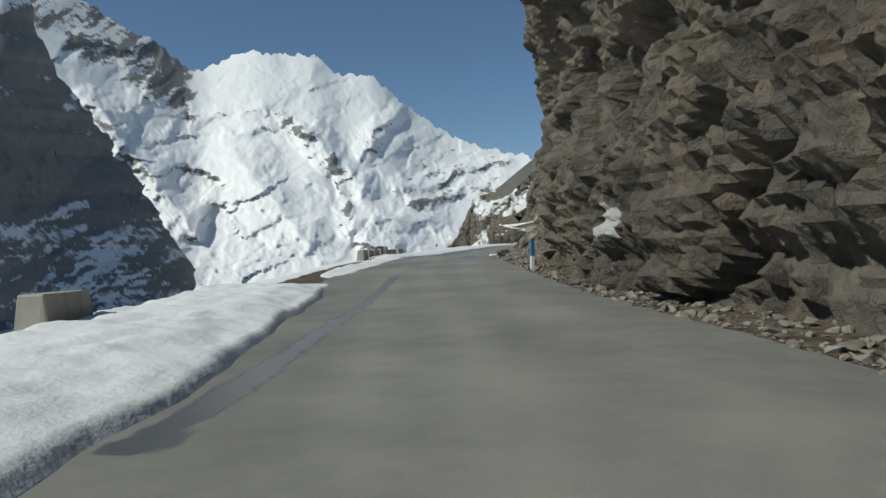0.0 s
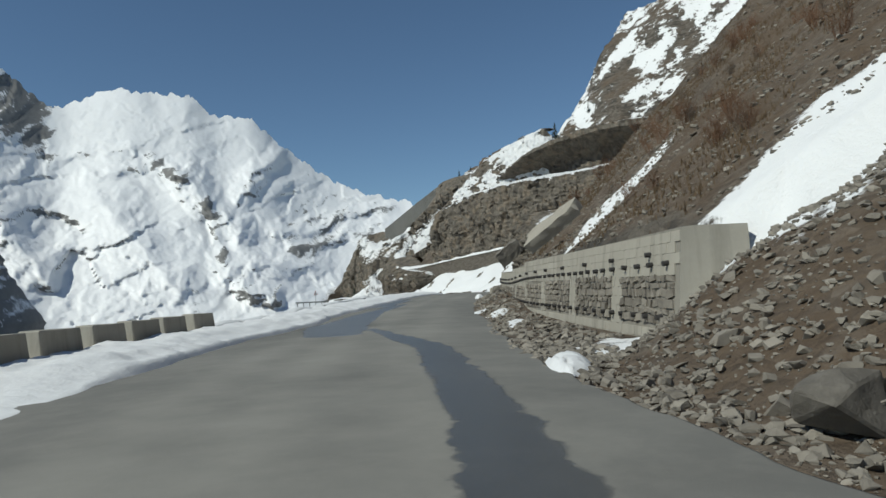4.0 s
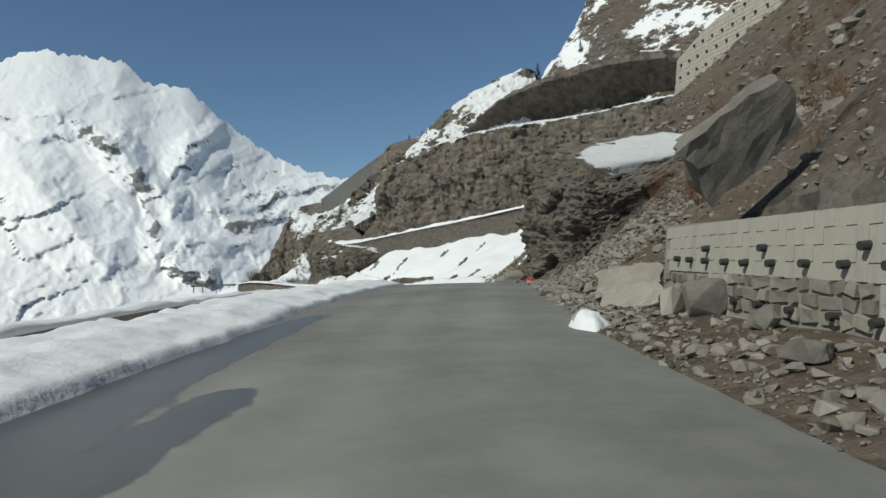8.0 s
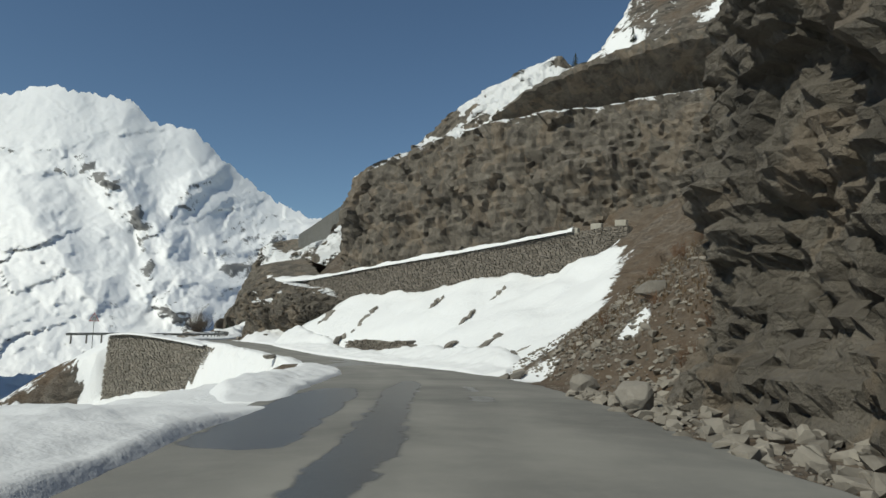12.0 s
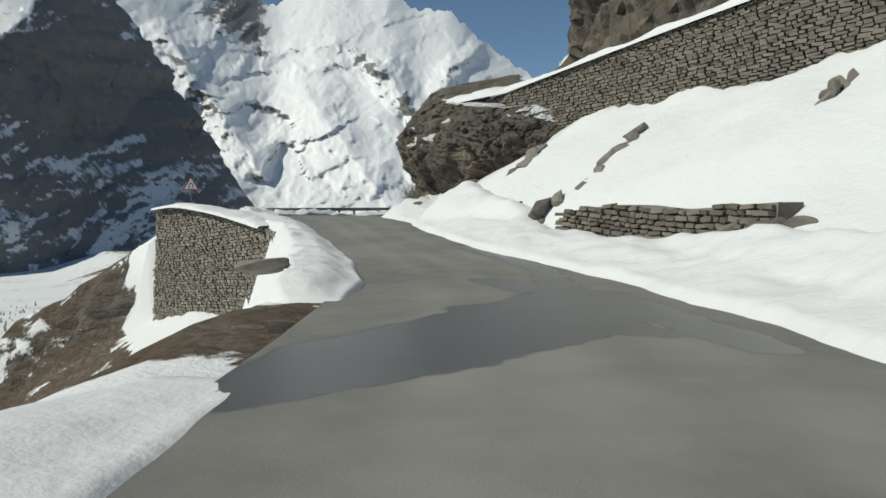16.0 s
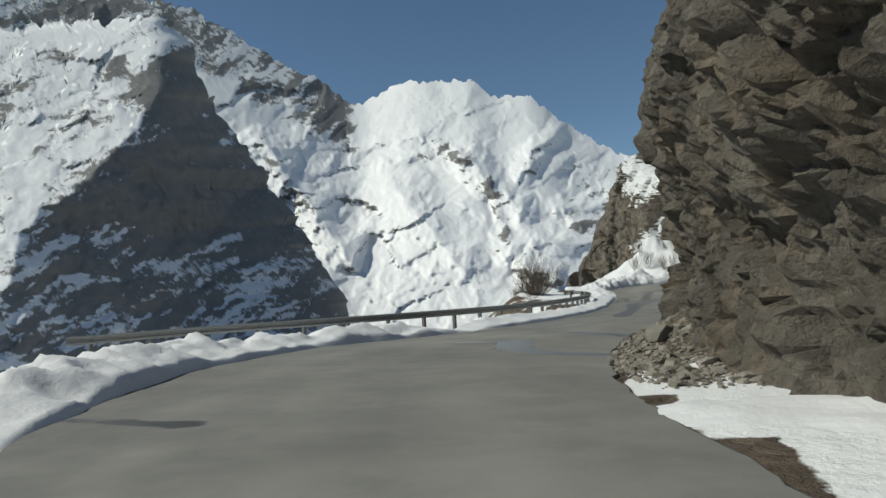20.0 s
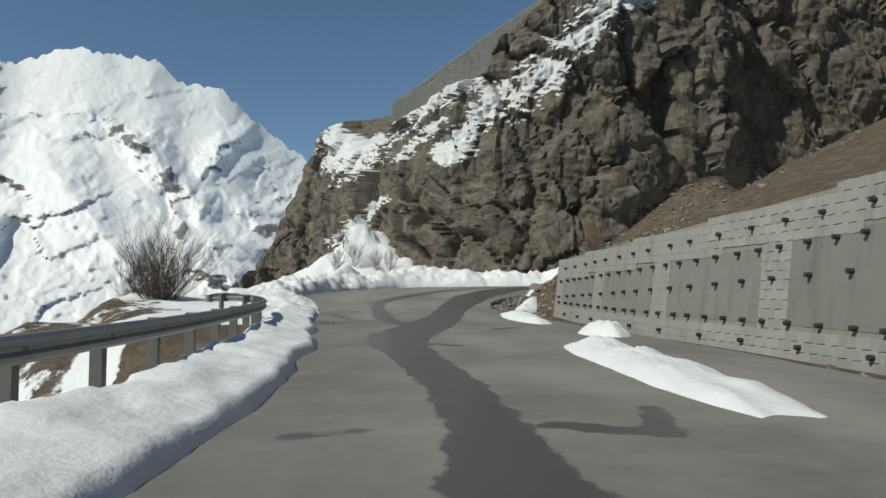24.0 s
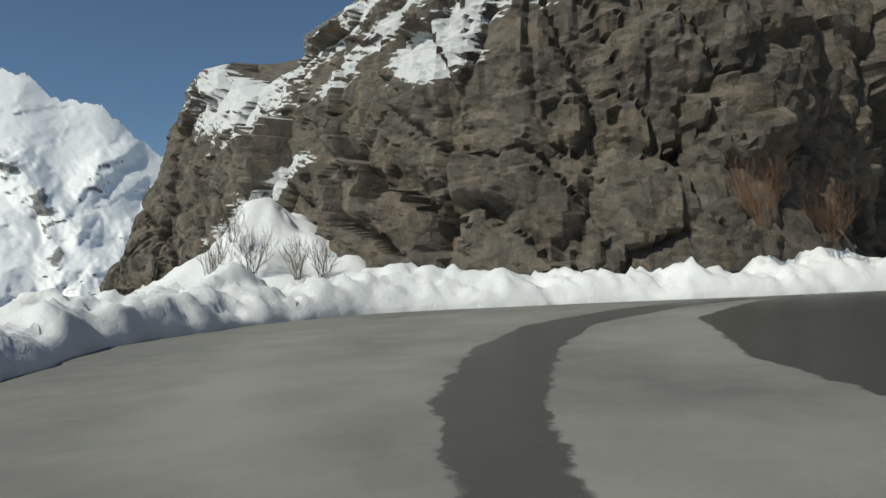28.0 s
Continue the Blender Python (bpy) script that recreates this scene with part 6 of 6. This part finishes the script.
def twigs(rng, height, spread, stems, depth=2, thick=0.03):
    """Bare branches as a joined mesh: triangles of thin three-sided rods."""
    V, F = [], []

    def rod(a, b, r0, r1):
        t = (b - a).normalized()
        s = t.cross(Vector((0.3, 0.8, 0.2))).normalized()
        u = t.cross(s)
        k = len(V)
        for p, r in ((a, r0), (b, r1)):
            for j in range(3):
                ang = 2.094 * j
                V.append(p + (s * math.cos(ang) + u * math.sin(ang)) * r)
        for j in range(3):
            m = (j + 1) % 3
            F.extend([(k + j, k + m, k + 3 + m), (k + j, k + 3 + m, k + 3 + j)])

    def grow(p, d, length, r, level):
        q = p
        for seg in range(3):
            d = (d + Vector((rng.uniform(-0.2, 0.2), rng.uniform(-0.2, 0.2), rng.uniform(-0.05, 0.2)))).normalized()
            e = q + d * length / 3
            rod(q, e, r * (1 - seg * 0.25), r * (0.75 - seg * 0.25) + 0.002)
            if level < depth:
                for _ in range(2):
                    side = (d + Vector((rng.uniform(-0.8, 0.8), rng.uniform(-0.8, 0.8), rng.uniform(0, 0.6)))).normalized()
                    grow(e, side, length * rng.uniform(0.35, 0.55), r * 0.5, level + 1)
            q = e

    for _ in range(stems):
        a = rng.uniform(0, 6.28)
        lean = rng.uniform(0.05, 1) * spread
        grow(Vector((math.cos(a) * 0.25 * rng.random(), math.sin(a) * 0.25 * rng.random(), -0.1)), Vector((math.cos(a) * lean, math.sin(a) * lean, 1)).normalized(), height * rng.uniform(0.6, 1.0), thick, 0)
    return np.array([v[:] for v in V]), np.array(F)


_rng = random.Random(21)
_bush = new("bush", joined("bush", [twigs(_rng, 4.0, 1.15, 80, 2, 0.024)], TWIG))
_bush.matrix_basis = pose(3.3, 264.5, 2.0)
tagged(_bush, "tall bare leafless bush in the snow behind the barrier", "bush")
_bush2 = copy_thing(_bush, pose(1.0, 271, 1.6, 0, 0, 80))
_bush2.scale = (0.6, 0.6, 0.5)

_shrub = joined("shrub", [twigs(_rng, 1.3, 0.8, 12, 2, 0.012)], TWIG)
_red = joined("shrub", [twigs(_rng, 1.5, 0.9, 16, 2, 0.014)], DRY)


def shrub(x, y, size, mesh, label, z=None, turn=0):
    if z is None and snow_at(np.array(x), np.array(y)) > 0.32:
        return None
    ob = new("shrub", mesh)
    ob.matrix_basis = pose(x, y, float(ground_at(x, y)) if z is None else z, 0, 0, turn) @ Matrix.Diagonal((size, size, size, 1))
    return tagged(ob, label, "shrub", "bare shrubs")


for _i, (_x, _y, _s, _z) in enumerate([(15.6, 294.5, 1.6, 5.5), (17.5, 293.2, 1.5, 6.0), (19.8, 292.6, 1.4, 5.6), (16.8, 297, 1.3, 8.0), (21.4, 294.0, 1.3, 5.6)]):
    shrub(_x, _y, _s, _shrub, "small bare shrub growing through the snow", _z, _i * 70)
for _i, (_x, _y, _s, _z) in enumerate([(38.5, 279.6, 1.5, 7.0), (41.5, 278.6, 1.3, 6.2)]):
    shrub(_x, _y, _s, _red, "reddish dry shrub at the foot of the cliff", _z, _i * 70)
_n = random.Random(4)
for _i in range(190):
    _y = _n.uniform(58, 112)
    _k = int(np.argmin(np.abs(RIGHT[:, 1] - _y)))
    _x = RIGHT[_k, 0] + _n.uniform(4.5, 22)
    shrub(_x, _y, _n.uniform(0.3, 0.6), _red if _i % 3 else _shrub, "low dry brown brush on the slope", None, _i * 50)
for _i in range(46):
    _y = _n.uniform(127, 144)
    _x = float(np.interp(_y, RIGHT[:300, 1], RIGHT[:300, 0])) + _n.uniform(2.5, 15)
    shrub(_x, _y, _n.uniform(0.2, 0.42), _red if _i % 3 else _shrub, "low dry brown brush on the slope", None, _i * 50)


def tufts():
    """Dry grass on the brown slopes."""
    rng = np.random.RandomState(9)
    pieces = []
    base = np.array([(-0.02, 0, 0), (0.02, 0, 0), (0.06, 0.02, 0.30), (0, -0.02, 0), (0, 0.02, 0), (-0.07, 0.05, 0.24), (-0.02, 0.01, 0), (0.02, -0.01, 0), (0.01, -0.09, 0.27)])
    face = np.array([(0, 1, 2), (3, 4, 5), (6, 7, 8)])
    for d0, d1, y0, y1, count in ((3.2, 20, 56, 99, 16000), (2.5, 15, 127, 150, 6000), (4, 20, 99, 130, 2500)):
        k = np.where((RIGHT[:, 1] >= y0) & (RIGHT[:, 1] <= y1))[0]
        k = k[rng.randint(0, len(k), count)]
        across = RIGHT[k] - LEFT[k]
        across /= np.hypot(*across.T)[:, None]
        q = RIGHT[k] + across * rng.uniform(d0, d1, count)[:, None] + rng.uniform(-0.4, 0.4, (count, 2))
        z = ground_at(q[:, 0], q[:, 1])
        dens = fbm(q[:, 0] / 4, q[:, 1] / 4, octaves=3, seed=91)
        for i in np.where((dens > 0.46) & (snow_at(q[:, 0], q[:, 1]) < 0.32))[0]:
            a = rng.uniform(0, 6.28)
            c, s = math.cos(a), math.sin(a)
            m = np.array([[c, -s, 0], [s, c, 0], [0, 0, 1]]) * rng.uniform(0.4, 1.0)
            pieces.append((base @ m.T + np.array([q[i, 0], q[i, 1], z[i] - 0.02]), face))
    tagged(new("grass", joined("grass", pieces, BRUSH)), "dry brown grass tufts on the slope", "grass", kind="stuff")


tufts()


def conifer_arrays(rng):
    """A small spruce: a trunk and tiers of drooping ragged branches."""
    V, F = [(0.03, 0, 0), (-0.015, 0.026, 0), (-0.015, -0.026, 0), (0, 0, 1.0)], [(0, 1, 3), (1, 2, 3), (2, 0, 3)]
    for tier in range(9):
        h = 0.12 + 0.09 * tier
        r = 0.26 * (1 - tier / 10) * rng.uniform(0.8, 1.15)
        for k in range(7):
            a = 6.283 * (k + rng.random()) / 7
            rr = r * rng.uniform(0.6, 1.15)
            i = len(V)
            w = 0.32
            V += [(0, 0, h + 0.09), (math.cos(a - w) * rr * 0.7, math.sin(a - w) * rr * 0.7, h + 0.01), (math.cos(a) * rr, math.sin(a) * rr, h - 0.05), (math.cos(a + w) * rr * 0.7, math.sin(a + w) * rr * 0.7, h + 0.01)]
            F += [(i, i + 1, i + 2), (i, i + 2, i + 3)]
    return np.array(V, float), np.array(F)


CONIFERS = [conifer_arrays(_rng) for _ in range(4)]


def wood(label, places, seed):
    rng = np.random.RandomState(seed)
    pieces = []
    for x, y, h in places:
        v, f = CONIFERS[rng.randint(4)]
        a = rng.uniform(0, 6.28)
        c, s = math.cos(a), math.sin(a)
        m = np.array([[c, -s, 0], [s, c, 0], [0, 0, 1]]) * h
        pieces.append((v @ m.T + np.array([x, y, float(ground_at(x, y)) - 0.05 * h]), f))
    tagged(new("conifers", joined("conifers", pieces, NEEDLE)), label, "trees", kind="stuff")


_t = np.random.RandomState(17)
_places = []
for _ in range(1500):
    _x, _y = _t.uniform(-420, -45), _t.uniform(60, 620)
    _places.append((_x, _y, _t.uniform(1.5, 4.5)))
wood("dark small conifers scattered over the snowy valley floor", _places, 5)
_places = []
for _ in range(260):
    _x, _y = _t.uniform(-40, 20), _t.uniform(318, 430)
    if signed_line(np.array([_x]), np.array([_y]), FOOT)[0][0] > -6:
        _places.append((_x, _y, _t.uniform(3, 8)))
for _ in range(130):
    _x, _y = _t.uniform(30, 110), _t.uniform(195, 340)
    if float(ground_at(_x, _y)) > 30:
        _places.append((_x, _y, _t.uniform(2, 5)))
wood("dark conifers along the mountain spur", _places, 6)
